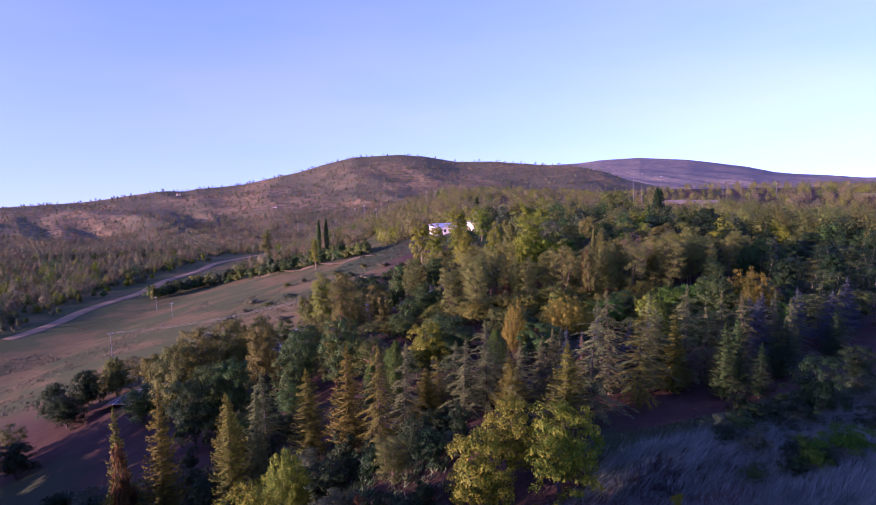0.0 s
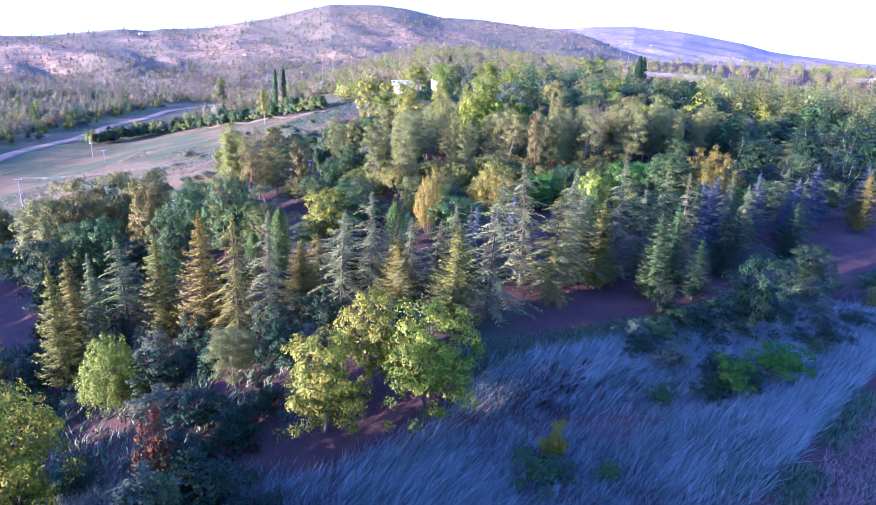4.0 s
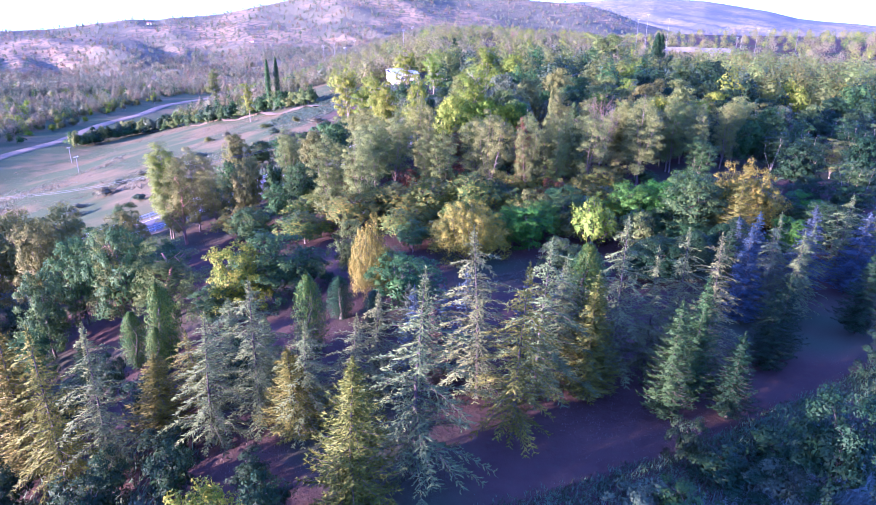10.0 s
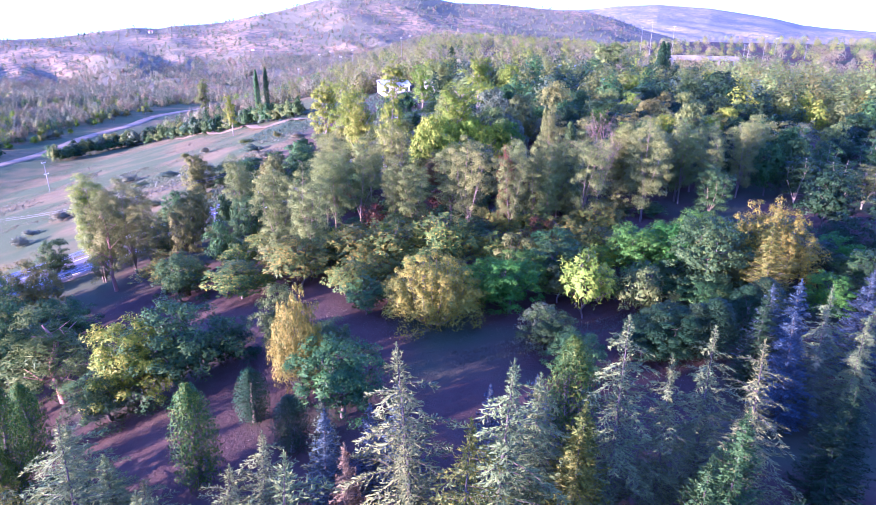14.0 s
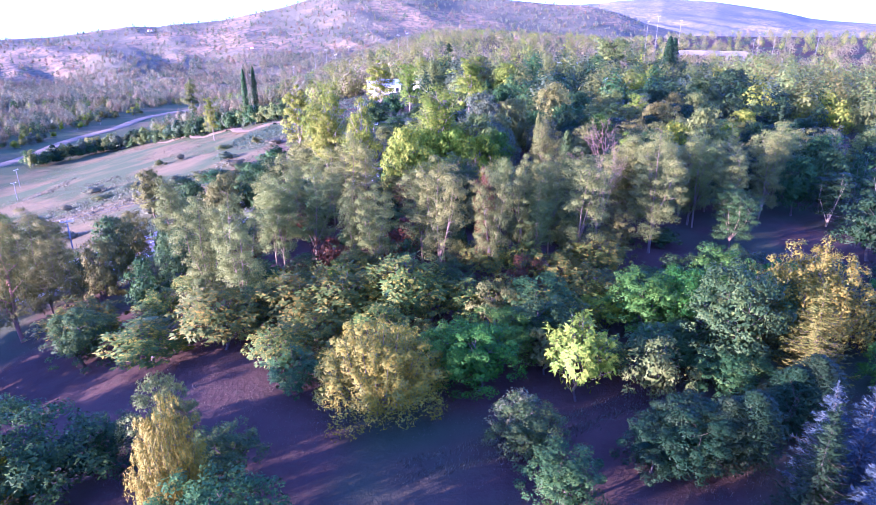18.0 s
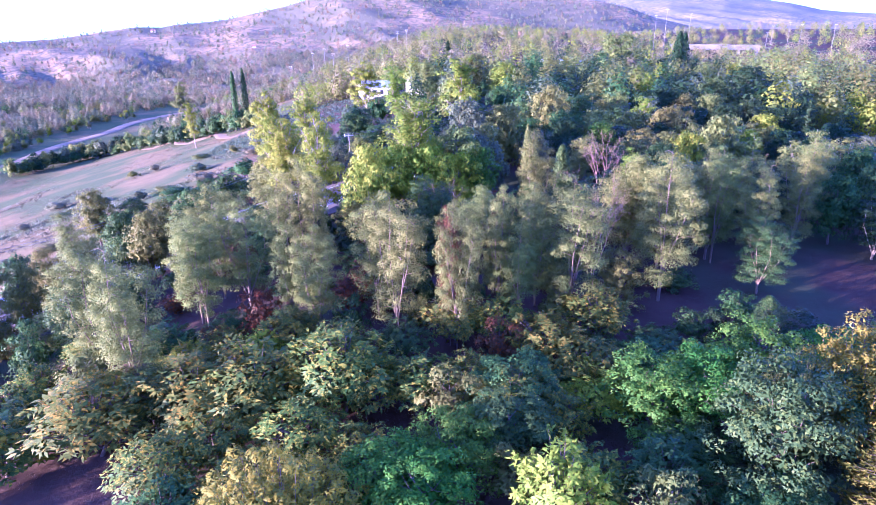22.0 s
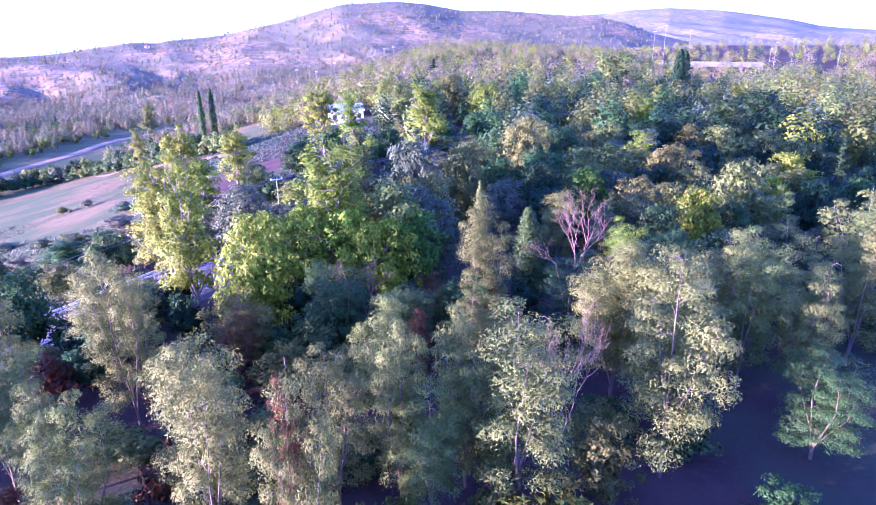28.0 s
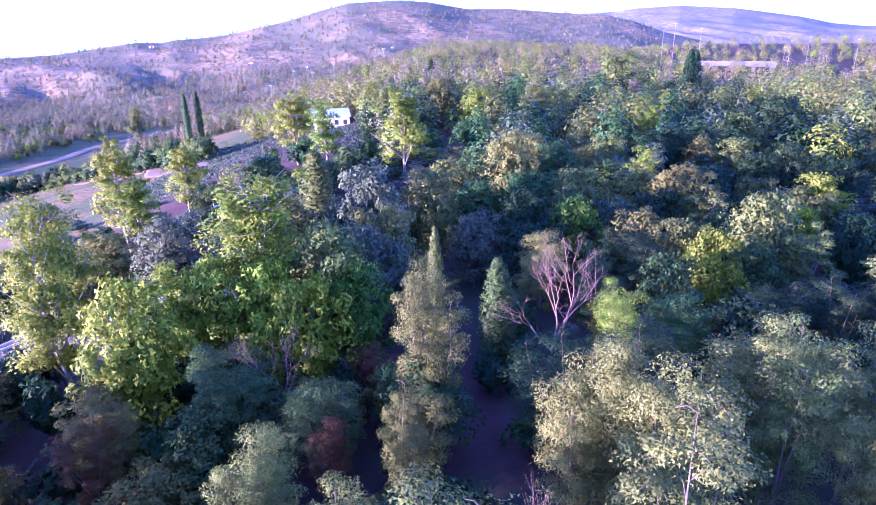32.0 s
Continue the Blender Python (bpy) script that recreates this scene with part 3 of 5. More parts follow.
def hill_shape(skyline, r0, r1, back, foot, rough, seed):
    """The height of a range of hills by bearing and distance from the valley: its crest follows the skyline, with spurs and gullies down its flank."""
    bearings, heights = [b for b, _ in skyline], [h for _, h in skyline]

    def height(x, y):
        b, r = math.degrees(math.atan2(x, y)), math.hypot(x, y)
        crest = float(np.interp(b, bearings, heights))
        if r <= r1:
            g = max(0.0, (r - r0) / (r1 - r0))
            z, keep = foot + (crest - foot) * g ** 2.0, math.sin(math.pi * g)
        else:
            g = (r - r1) / back
            z, keep = crest - (crest - foot) * g * g, 0.0
        turn_x, turn_y = x * 0.8 + y * 0.6, y * 0.8 - x * 0.6
        spur = 1 - abs(noise.noise((turn_x * 0.0045 + seed, turn_y * 0.0014, 0))) * 2 + 0.5 * noise.noise((turn_x * 0.012, turn_y * 0.005 + seed, 3)) - 0.45 * abs(noise.noise((turn_x * 0.017 + seed, turn_y * 0.006, 7)))
        return z + (spur - 0.6) * rough * keep + 1.2 * noise.noise((x * 0.02, y * 0.02, seed)) * keep

    return height


def ridge(name, label, skyline, r0, r1, back, foot, mat, rough, seed, n=330, rows=80):
    height = hill_shape(skyline, r0, r1, back, foot, rough, seed)
    verts, faces = [], []
    for j in range(rows):
        r = r0 + (r1 + back - r0) * j / (rows - 1)
        for i in range(n):
            a = radians(skyline[0][0] + (skyline[-1][0] - skyline[0][0]) * i / (n - 1))
            x, y = r * math.sin(a), r * math.cos(a)
            verts.append((x, y, height(x, y)))
    for j in range(rows - 1):
        for i in range(n - 1):
            faces.append((j * n + i, j * n + i + 1, (j + 1) * n + i + 1, (j + 1) * n + i))
    tagged(new(name, mesh_from(name, verts, faces, mat, True)), label, "hill", kind="structure")
    return height


# heath and scrub tones, lightened to put distance haze into the colour
HEATH = hill_material("dry heath and scrub", (0.212, 0.156, 0.07), (0.105, 0.102, 0.055), (0.28, 0.195, 0.082), 1.0, 0.40, 0.54)
FAR_HEATH = hill_material("wooded hills paled by haze", (0.15, 0.148, 0.13), (0.125, 0.13, 0.125), (0.26, 0.215, 0.155), 0.6, 0.46, 0.62)
hill_one = ridge("hill_1", "broad dry hill with scrub and pinkish bare slopes",
                 [(-60, -45), (-46, -40), (-33.7, -29), (-30.6, -26), (-28.3, -18), (-27.1, -13), (-24.9, -6), (-23.1, -8), (-22.2, -3), (-20.4, 0),
                  (-18.4, 5), (-16.6, 15), (-13.4, 33), (-11.3, 50), (-8.7, 67), (-4.5, 72), (-2.1, 66), (0.8, 51), (4.1, 50), (7.5, 41), (11.7, 33),
                  (14, 18), (15.9, -2), (20, -30), (26, -60)],
                 600, 1600, 400, -66, HEATH, 17, 6.5)
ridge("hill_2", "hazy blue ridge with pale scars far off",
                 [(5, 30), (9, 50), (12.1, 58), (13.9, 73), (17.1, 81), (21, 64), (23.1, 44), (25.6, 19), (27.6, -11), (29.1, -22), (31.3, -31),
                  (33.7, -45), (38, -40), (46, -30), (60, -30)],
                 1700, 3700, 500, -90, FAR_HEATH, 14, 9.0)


# ---- tree stock: a few grown forms of each kind, full for the near wood and sparser for the far one ----
STOCK = {}


def stock(kind, form, height, width, made, bark_mat, colour):
    trunk, crown = made
    STOCK.setdefault((kind, form), []).append((mesh_from(kind + " trunk", trunk[0], trunk[1], bark_mat, True), leaf_mesh(kind + " crown", crown[0], LEAVES[colour], crown[1]), height, width))


for s in (1, 2, 3, 4):
    stock("broadleaf", "near", 7, 6, make_broadleaf(s), BARK, "green")
    stock("broadleaf", "far", 7, 6, make_broadleaf(s + 20, clumps=8, per=46, size=0.25, clump=0.1), BARK, "green")
    stock("locust", "near", 12, 6, make_locust(s + 40, thin=0.06 * s - 0.06), BARK_LIMB, "locust")
    stock("locust", "far", 12, 6, make_locust(s + 50, clumps=60, per=90, size=0.24), BARK_PALE, "locust")
for s in (1, 2, 3):
    stock("chestnut", "near", 6, 6.5, make_rosette(s + 60), BARK, "chestnut")
    stock("coppice", "near", 8, 8, make_coppice(s + 70), BARK, "gold")
    stock("poplar", "near", 14, 8, make_poplar(s + 80), BARK_PALE, "poplar")
    stock("poplar", "far", 14, 8, make_poplar(s + 90, clumps=80, per=75, size=0.28), BARK_PALE, "poplar")
    stock("cedar", "near", 12, 6, make_conifer(s + 100, rows=20, per_row=6, rise=0.22, droop=0.42, power=0.62, spray=0.6, gap=0.2, ragged=0.6, needle=0.12, lift=0.2, hang=0.35, leader=0.07), BARK_DARK, "silver")
    stock("spruce", "near", 10, 4, make_conifer(s + 110, 10, 4, rows=38, per_row=8, rise=0.25, droop=0.55, power=0.75, spray=0.45, gap=0.2, needle=0.13, lift=0.3, curl=0.5, hang=0.1, ragged=0.35), BARK_DARK, "olive")
    stock("bush", "near", 2.5, 3, make_broadleaf(s + 130, 2.5, 3, lobes=7, clumps=6, per=60, size=0.12, bottom=0.0, clump=0.11), BARK, "green")
    stock("bush", "far", 2.5, 3, make_broadleaf(s + 135, 2.5, 3, lobes=6, clumps=5, per=22, size=0.26, bottom=0.0, clump=0.14), BARK, "green")
    stock("pine", "near", 9, 5, make_broadleaf(s + 140, 9, 5, lobes=16, clumps=7, per=80, size=0.24, slim=0.16, upright=0.8, clump=0.1, bare=0.1), BARK_RED, "pine")
for s in (1, 2):
    stock("blue_spruce", "near", 9, 4.5, make_conifer(s + 150, 9, 4.5, rows=24, per_row=8, rise=0.15, droop=0.2, power=0.85, spray=0.6, gap=0.2, needle=0.13, lift=0.35, curl=0.1), BARK_DARK, "blue")
    stock("thuja", "near", 6, 2.4, make_column(s + 160, 6, 2.4, per=100, size=0.17, slim=0.3), BARK, "thuja")
    stock("column", "far", 14, 3, make_column(s + 170, per=50, size=0.5), BARK, "dark")
    stock("column", "near", 14, 3, make_column(s + 175, per=110, size=0.3), BARK, "dark")
    stock("bare", "near", 9, 5, make_bare(s + 190, levels=5), BARK_PINK, "dry")
    stock("cedar", "far", 12, 6, make_conifer(s + 195, rows=15, per_row=5, rise=0.15, droop=0.3, spray=0.9, gap=0.5, needle=0.4), BARK, "silver")

NAMES = {"broadleaf": "broadleaf_tree", "coppice": "willow_tree", "locust": "locust_tree", "chestnut": "chestnut_tree", "poplar": "poplar_tree", "cedar": "cedar_tree", "spruce": "spruce_tree",
         "bush": "bush", "pine": "pine_tree", "blue_spruce": "blue_spruce_tree", "thuja": "thuja_tree", "column": "columnar_poplar_tree", "bare": "bare_tree"}
SHADES = {"silver": "silvery grey-green", "blue": "blue-grey", "olive": "olive green", "thuja": "dark fresh green", "green": "green", "bright": "bright green", "lime": "lime green",
          "yellow": "yellowing green", "gold": "golden", "locust": "grey-green", "poplar": "pale green", "dry": "browning", "rust": "rust red", "dark": "dark green",
          "chestnut": "green and yellow", "pine": "olive brown", "grey": "grey-green", "misty": "haze-pale grey-green", "mauve": "pale brown"}
FORMS = {"coppice": "many-stemmed willow with upright leafy shoots", "broadleaf": "broadleaf tree with a rounded dense crown", "locust": "tall feathery locust tree with open limbs", "chestnut": "low spreading tree with large leaves",
         "poplar": "poplar with pale fanning limbs", "cedar": "cedar with drooping layered boughs", "spruce": "dense narrow spruce with upswept boughs", "bush": "leafy bush on dry ground",
         "pine": "pine with tufted needles and reddish trunk", "blue_spruce": "blue spruce with stiff tiered boughs", "thuja": "narrow pointed thuja", "column": "slim upright column of foliage",
         "bare": "leafless tree with fine pinkish twigs"}
TALLY = {}
dice = random.Random(7)


NEAR_ROW = {"broadleaf": 122, "locust": 150, "poplar": 172, "bush": 110}


def plant(kind, colour, x, y, height, width, turn=None, label=""):
    """One tree or bush standing on the ground at x, y."""
    form = "far" if (kind, "far") in STOCK and (y > NEAR_ROW.get(kind, 168) or y < 12 or abs(x) > 62 or (kind, "near") not in STOCK) else "near"
    forms = STOCK[kind, form]
    TALLY[kind, form] = TALLY.get((kind, form), -1) + 1
    trunk, crown, h, w = forms[TALLY[kind, form] % len(forms)]
    tree = new(NAMES[kind])
    turn = dice.uniform(0, 360) if turn is None else turn
    tree.matrix_world = pose(x, y, ground_z(x, y), 0, 0, turn) @ Matrix.Diagonal((width / w, width / w, height / h, 1))
    part("trunk", trunk, tree)
    leaves = part("crown", crown, tree)
    leaves.material_slots[0].link = "OBJECT"
    leaves.material_slots[0].material = LEAVES[colour]
    return tagged(tree, label or SHADES[colour] + " " + FORMS[kind], "bush" if kind == "bush" else "tree", NAMES[kind].replace("_", " ") + "s of the wood")


# ---- the wood, tree by tree ----
plant("cedar", "silver", 3.3, 45.6, 14.1, 9.0)
plant("spruce", "olive", -24.6, 50.8, 13.4, 6.4)
plant("cedar", "silver", -17.6, 48.9, 12.1, 6.6)
plant("cedar", "silver", 0.2, 53.9, 8.9, 6.0)
plant("cedar", "silver", 23.7, 59.0, 11.8, 6.2)
plant("cedar", "silver", 7.7, 54.0, 13.7, 8.0)
plant("cedar", "silver", 11.8, 53.7, 13.1, 8.5)
plant("cedar", "silver", 18.3, 57.1, 13.2, 8.0)
plant("cedar", "silver", 21.0, 57.3, 10.9, 6.0)
plant("cedar", "silver", 25.4, 56.8, 12.2, 7.0)
plant("blue_spruce", "blue", 36.1, 73.1, 9.0, 5.5)
plant("blue_spruce", "blue", 41.9, 73.8, 9.4, 6.0)
plant("cedar", "silver", 47.0, 76.8, 9.6, 7.0)
plant("blue_spruce", "blue", 54.6, 81.0, 9.7, 6.0)
plant("spruce", "olive", -41.0, 56.5, 11.4, 5.8)
plant("cedar", "silver", -37.5, 60.5, 11.5, 7.0)
plant("spruce", "olive", -29.7, 53.1, 11.8, 6.2)
plant("cedar", "olive", -20.6, 48.4, 13.0, 6.8)
plant("spruce", "olive", -15.1, 52.0, 7.0, 5.8)
plant("cedar", "silver", -10.7, 49.8, 10.2, 6.2)
plant("spruce", "olive", -4.8, 49.7, 6.7, 5.6)
plant("spruce", "olive", -0.1, 42.6, 10.1, 6.4)
plant("thuja", "thuja", -5.9, 60.3, 7.7, 3.0)
plant("blue_spruce", "blue", 6.8, 56.9, 9.7, 4.6)
plant("thuja", "thuja", 17.2, 63.0, 9.3, 3.6)
plant("thuja", "thuja", -19.6, 62.9, 8.8, 2.8)
plant("coppice", "yellow", -29.7, 41.1, 8.1, 6.0)
plant("locust", "dry", -18.4, 39.1, 5.5, 4.6)
plant("broadleaf", "yellow", -9.9, 33.6, 8.9, 6.8)
plant("broadleaf", "yellow", -6.3, 36.6, 7.8, 6.0)
plant("broadleaf", "yellow", -2.0, 34.4, 9.4, 7.2)
plant("broadleaf", "dark", 27.4, 43.4, 7.6, 6.0)
plant("bush", "dark", 20.7, 47.0, 3.3, 2.6)
plant("spruce", "olive", -55.6, 54.6, 6.0, 6.0)
plant("coppice", "gold", -2.0, 70.8, 9.8, 4.6)
plant("broadleaf", "yellow", -15.5, 71.3, 7.6, 7.0)
plant("broadleaf", "green", -12.4, 73.1, 7.2, 8.5)
plant("chestnut", "chestnut", -12.9, 90.6, 4.9, 8.5)
plant("chestnut", "chestnut", -23.9, 99.1, 5.0, 8.5)
plant("chestnut", "chestnut", -6.7, 91.4, 6.5, 8.5)
plant("chestnut", "chestnut", -0.8, 94.2, 6.2, 8.5)
plant("chestnut", "chestnut", 3.2, 94.9, 6.4, 8.5)
plant("chestnut", "chestnut", 9.1, 95.8, 7.8, 8.5)
plant("coppice", "gold", 8.0, 82.2, 7.6, 10.5)
plant("broadleaf", "bright", 15.3, 84.6, 5.4, 6.0)
plant("chestnut", "lime", 22.4, 83.4, 8.2, 5.6)
plant("broadleaf", "green", 20.9, 94.6, 5.0, 6.5)
plant("broadleaf", "green", 35.1, 87.9, 8.7, 8.0)
plant("coppice", "gold", 43.6, 92.4, 10.2, 11.0)
plant("coppice", "dry", 37.6, 91.2, 8.4, 6.5)
plant("pine", "pine", -24.3, 75.6, 9.5, 9.0)
plant("broadleaf", "green", -37.2, 85.8, 10.0, 7.0)
plant("pine", "pine", -34.1, 103.6, 13.1, 6.0)
plant("locust", "poplar", -38.8, 108.9, 15.5, 6.0)
plant("locust", "dry", -30.2, 106.3, 10.6, 5.0)
plant("broadleaf", "dry", -49.2, 97.2, 11.7, 9.0)
plant("broadleaf", "green", -68.7, 89.3, 7.0, 9.0)
plant("locust", "locust", -6.6, 97.2, 12.7, 6.0)
plant("locust", "locust", -11.5, 101.3, 12.0, 6.0)
plant("locust", "locust", -7.1, 110.4, 10.8, 6.0)
plant("locust", "locust", -6.9, 115.8, 12.1, 6.0)
plant("locust", "locust", -2.7, 123.6, 11.2, 6.0)
plant("locust", "locust", 1.2, 118.8, 13.4, 5.5)
plant("locust", "dry", -19.8, 113.4, 12.5, 5.5)
plant("locust", "locust", 11.9, 106.1, 13.3, 6.0)
plant("locust", "dry", 17.0, 104.3, 13.8, 4.2)
plant("locust", "locust", 20.7, 110.5, 12.7, 4.0)
plant("locust", "locust", 19.1, 118.3, 10.6, 5.0)
plant("locust", "locust", 27.5, 111.0, 13.1, 8.0)
plant("locust", "locust", 36.5, 114.1, 15.0, 8.0)
plant("locust", "locust", 35.2, 122.3, 12.4, 7.0)
plant("locust", "locust", 37.9, 120.0, 13.3, 7.0)
plant("locust", "locust", 44.9, 125.1, 12.7, 7.0)
plant("locust", "locust", 47.8, 120.3, 12.2, 5.0)
plant("locust", "locust", 56.0, 128.5, 12.9, 6.0)
plant("bare", "dry", 29.3, 110.7, 13.7, 2.8)
plant("broadleaf", "lime", 6.6, 131.0, 11.6, 7.0)
plant("poplar", "poplar", -0.1, 133.2, 16.0, 8.0)
plant("poplar", "poplar", -8.1, 146.1, 15.0, 9.0)
plant("poplar", "poplar", 11.0, 144.6, 16.6, 13.0)
plant("poplar", "poplar", -15.4, 173.0, 10.9, 9.0)
plant("poplar", "poplar", -19.8, 178.0, 16.1, 10.0)
plant("poplar", "poplar", 1.3, 212.1, 13.9, 10.0)
plant("poplar", "poplar", 17.3, 204.6, 16.8, 13.0)
plant("poplar", "poplar", -7.2, 223.7, 15.1, 12.0)
plant("column", "dry", 8.4, 175.7, 12.0, 5.0)
plant("locust", "dry", 26.0, 130.0, 13.7, 5.5)
# the column form stands in for an ivy-clad trunk
plant("column", "green", 30.8, 140.9, 10.4, 3.0)
plant("bare", "dry", 35.1, 139.5, 10.8, 6.5)
plant("locust", "lime", 38.3, 134.1, 10.7, 5.0)
plant("broadleaf", "locust", 16.9, 142.7, 11.6, 8.0)
plant("broadleaf", "grey", 20.4, 147.3, 9.7, 7.0)
plant("broadleaf", "locust", 20.3, 151.6, 10.6, 7.0)
plant("broadleaf", "grey", 18.2, 158.3, 12.9, 8.0)
plant("broadleaf", "dry", 24.3, 161.8, 11.6, 7.0)
plant("broadleaf", "locust", 33.7, 180.4, 12.5, 8.0)
plant("broadleaf", "green", 36.0, 170.8, 9.5, 8.0)
plant("broadleaf", "bright", 39.8, 159.8, 9.2, 6.0)
plant("broadleaf", "dry", 62.7, 186.7, 6.7, 7.0)
plant("broadleaf", "locust", 56.0, 153.8, 11.5, 8.0)
plant("broadleaf", "dry", 70.7, 173.8, 7.4, 8.0)
plant("broadleaf", "yellow", 48.8, 146.1, 10.1, 6.0)
plant("broadleaf", "locust", 49.8, 177.7, 8.1, 8.0)
plant("poplar", "poplar", 52.8, 183.2, 10.4, 8.0)
plant("poplar", "poplar", 58.9, 222.3, 8.8, 9.0)
plant("poplar", "grey", 68.2, 223.0, 8.8, 8.0)
plant("broadleaf", "green", 78.0, 213.8, 12.0, 9.0)
plant("broadleaf", "dark", 92.4, 229.8, 13.5, 11.0)
plant("column", "locust", 123.9, 260.0, 11.8, 7.0)
plant("broadleaf", "lime", 78.8, 184.3, 5.3, 9.0)
plant("cedar", "dark", 80.7, 175.8, 11.9, 5.0)
plant("locust", "locust", 63.8, 142.3, 12.4, 8.0)
plant("locust", "dry", 72.4, 147.3, 10.7, 8.0)
plant("broadleaf", "dry", 67.5, 179.5, 7.2, 8.0)
plant("poplar", "poplar", 63.9, 221.5, 11.6, 9.0)
plant("column", "dark", 96.4, 299.7, 21.2, 5.0)
plant("column", "dark", 101.4, 309.5, 20.6, 5.0)
plant("broadleaf", "locust", 6.7, 265.7, 10.4, 9.0)
plant("cedar", "dark", 10.1, 408.3, 10.3, 10.0)
plant("broadleaf", "locust", 82.4, 330.2, 17.2, 18.0)
plant("poplar", "poplar", 1.8, 268.7, 12.5, 11.0)
plant("broadleaf", "dry", 21.0, 267.9, 12.5, 10.0)
plant("broadleaf", "poplar", 30.9, 258.7, 10.6, 9.0)
plant("broadleaf", "dry", 45.1, 256.4, 11.4, 9.0)
plant("poplar", "poplar", -14.9, 188.5, 13.1, 9.0)
plant("cedar", "silver", -7.8, 51.5, 11.2, 7.0)
plant("cedar", "silver", -4.2, 50.0, 8.6, 6.0)
plant("cedar", "olive", 9.9, 49.7, 13.0, 7.0)
plant("spruce", "green", 20.8, 51.8, 9.6, 4.4)
plant("spruce", "green", 23.3, 54.1, 10.0, 4.4)
plant("spruce", "olive", 15.7, 54.0, 9.0, 5.0)
plant("spruce", "grey", 2.7, 58.4, 7.5, 3.5)
plant("blue_spruce", "blue", 5.3, 58.4, 7.5, 4.2)
plant("cedar", "silver", 14.2, 56.2, 10.5, 5.0)
plant("cedar", "silver", 15.5, 54.6, 8.5, 5.0)
plant("blue_spruce", "mauve", 4.4, 54.4, 7.6, 3.4)
plant("blue_spruce", "blue", 2.8, 56.4, 8.0, 4.0)
plant("blue_spruce", "blue", 14.7, 60.8, 7.8, 4.4)
plant("blue_spruce", "blue", 11.6, 59.6, 8.0, 4.0)
plant("blue_spruce", "silver", -8.0, 54.8, 7.2, 4.6)
plant("cedar", "silver", -1.4, 52.9, 7.5, 6.0)
plant("cedar", "silver", 36.3, 69.1, 10.0, 5.0)
plant("blue_spruce", "blue", 32.5, 66.4, 9.5, 5.0)
plant("cedar", "silver", 38.5, 68.6, 9.5, 5.0)
plant("blue_spruce", "blue", 46.7, 73.4, 9.0, 6.0)
plant("spruce", "dark", 31.1, 58.4, 7.5, 4.5)
plant("spruce", "dark", 25.4, 52.0, 7.0, 4.0)
plant("cedar", "silver", 13.8, 56.2, 11.0, 5.5)
plant("spruce", "olive", 16.0, 55.1, 10.0, 5.0)
plant("cedar", "grey", 34.8, 66.9, 9.5, 5.5)
plant("cedar", "silver", 49.0, 75.2, 9.0, 6.0)
plant("spruce", "dark", 32.8, 60.1, 7.5, 4.5)
plant("spruce", "dark", 42.3, 64.9, 8.0, 5.0)
plant("cedar", "silver", 36.5, 65.9, 9.5, 5.0)
plant("thuja", "dark", 35.8, 79.7, 5.5, 4.0)
plant("thuja", "dark", 31.9, 76.8, 5.5, 4.0)
plant("broadleaf", "dark", 27.8, 76.8, 4.5, 5.0)
plant("thuja", "dark", 37.5, 80.3, 6.0, 4.5)
plant("thuja", "dark", 30.3, 76.7, 5.0, 4.0)
plant("broadleaf", "dark", 25.6, 75.7, 3.8, 4.5)
plant("blue_spruce", "blue", 34.9, 73.8, 8.0, 5.0)
plant("bush", "grey", 17.9, 78.6, 3.6, 4.2)
plant("broadleaf", "dry", -4.7, 75.8, 6.5, 4.2)
plant("broadleaf", "green", -0.6, 74.2, 4.0, 5.0)
plant("pine", "green", -9.2, 76.8, 4.2, 4.0)
plant("chestnut", "chestnut", -20.6, 95.2, 5.0, 5.0)
plant("spruce", "olive", -46.4, 47.9, 18.4, 6.0)
plant("spruce", "olive", -38.3, 48.3, 13.6, 5.4)
plant("spruce", "silver", -35.8, 50.5, 12.8, 4.2)
plant("broadleaf", "yellow", -28.9, 26.0, 10.9, 7.4)
plant("broadleaf", "yellow", -36.6, 28.0, 10.5, 6.5)
plant("spruce", "olive", -51.5, 48.1, 17.8, 4.2)
plant("bush", "rust", -50.3, 46.6, 13.1, 3.4)
plant("bush", "rust", -20.5, 28.5, 6.1, 2.8)
plant("bush", "green", -17.7, 23.3, 5.4, 3.4)
plant("pine", "pine", -29.3, 19.9, 8.8, 5.0)
plant("bush", "gold", 7.1, 29.6, 3.4, 2.4)
plant("bush", "green", 6.0, 27.6, 2.0, 4.5)
plant("bush", "bright", 10.5, 27.6, 1.6, 2.0)
plant("bush", "bright", 21.6, 33.9, 3.0, 2.4)
plant("bush", "bright", 27.2, 36.8, 2.6, 3.6)
plant("bush", "green", -6.4, 19.4, 1.8, 3.0)
plant("bush", "bright", -2.2, 19.1, 1.5, 2.4)
plant("bush", "green", 2.9, 18.1, 1.7, 2.6)
plant("bush", "bright", 11.1, 18.4, 1.4, 2.2)
plant("bush", "bright", 21.2, 34.0, 3.2, 3.6)
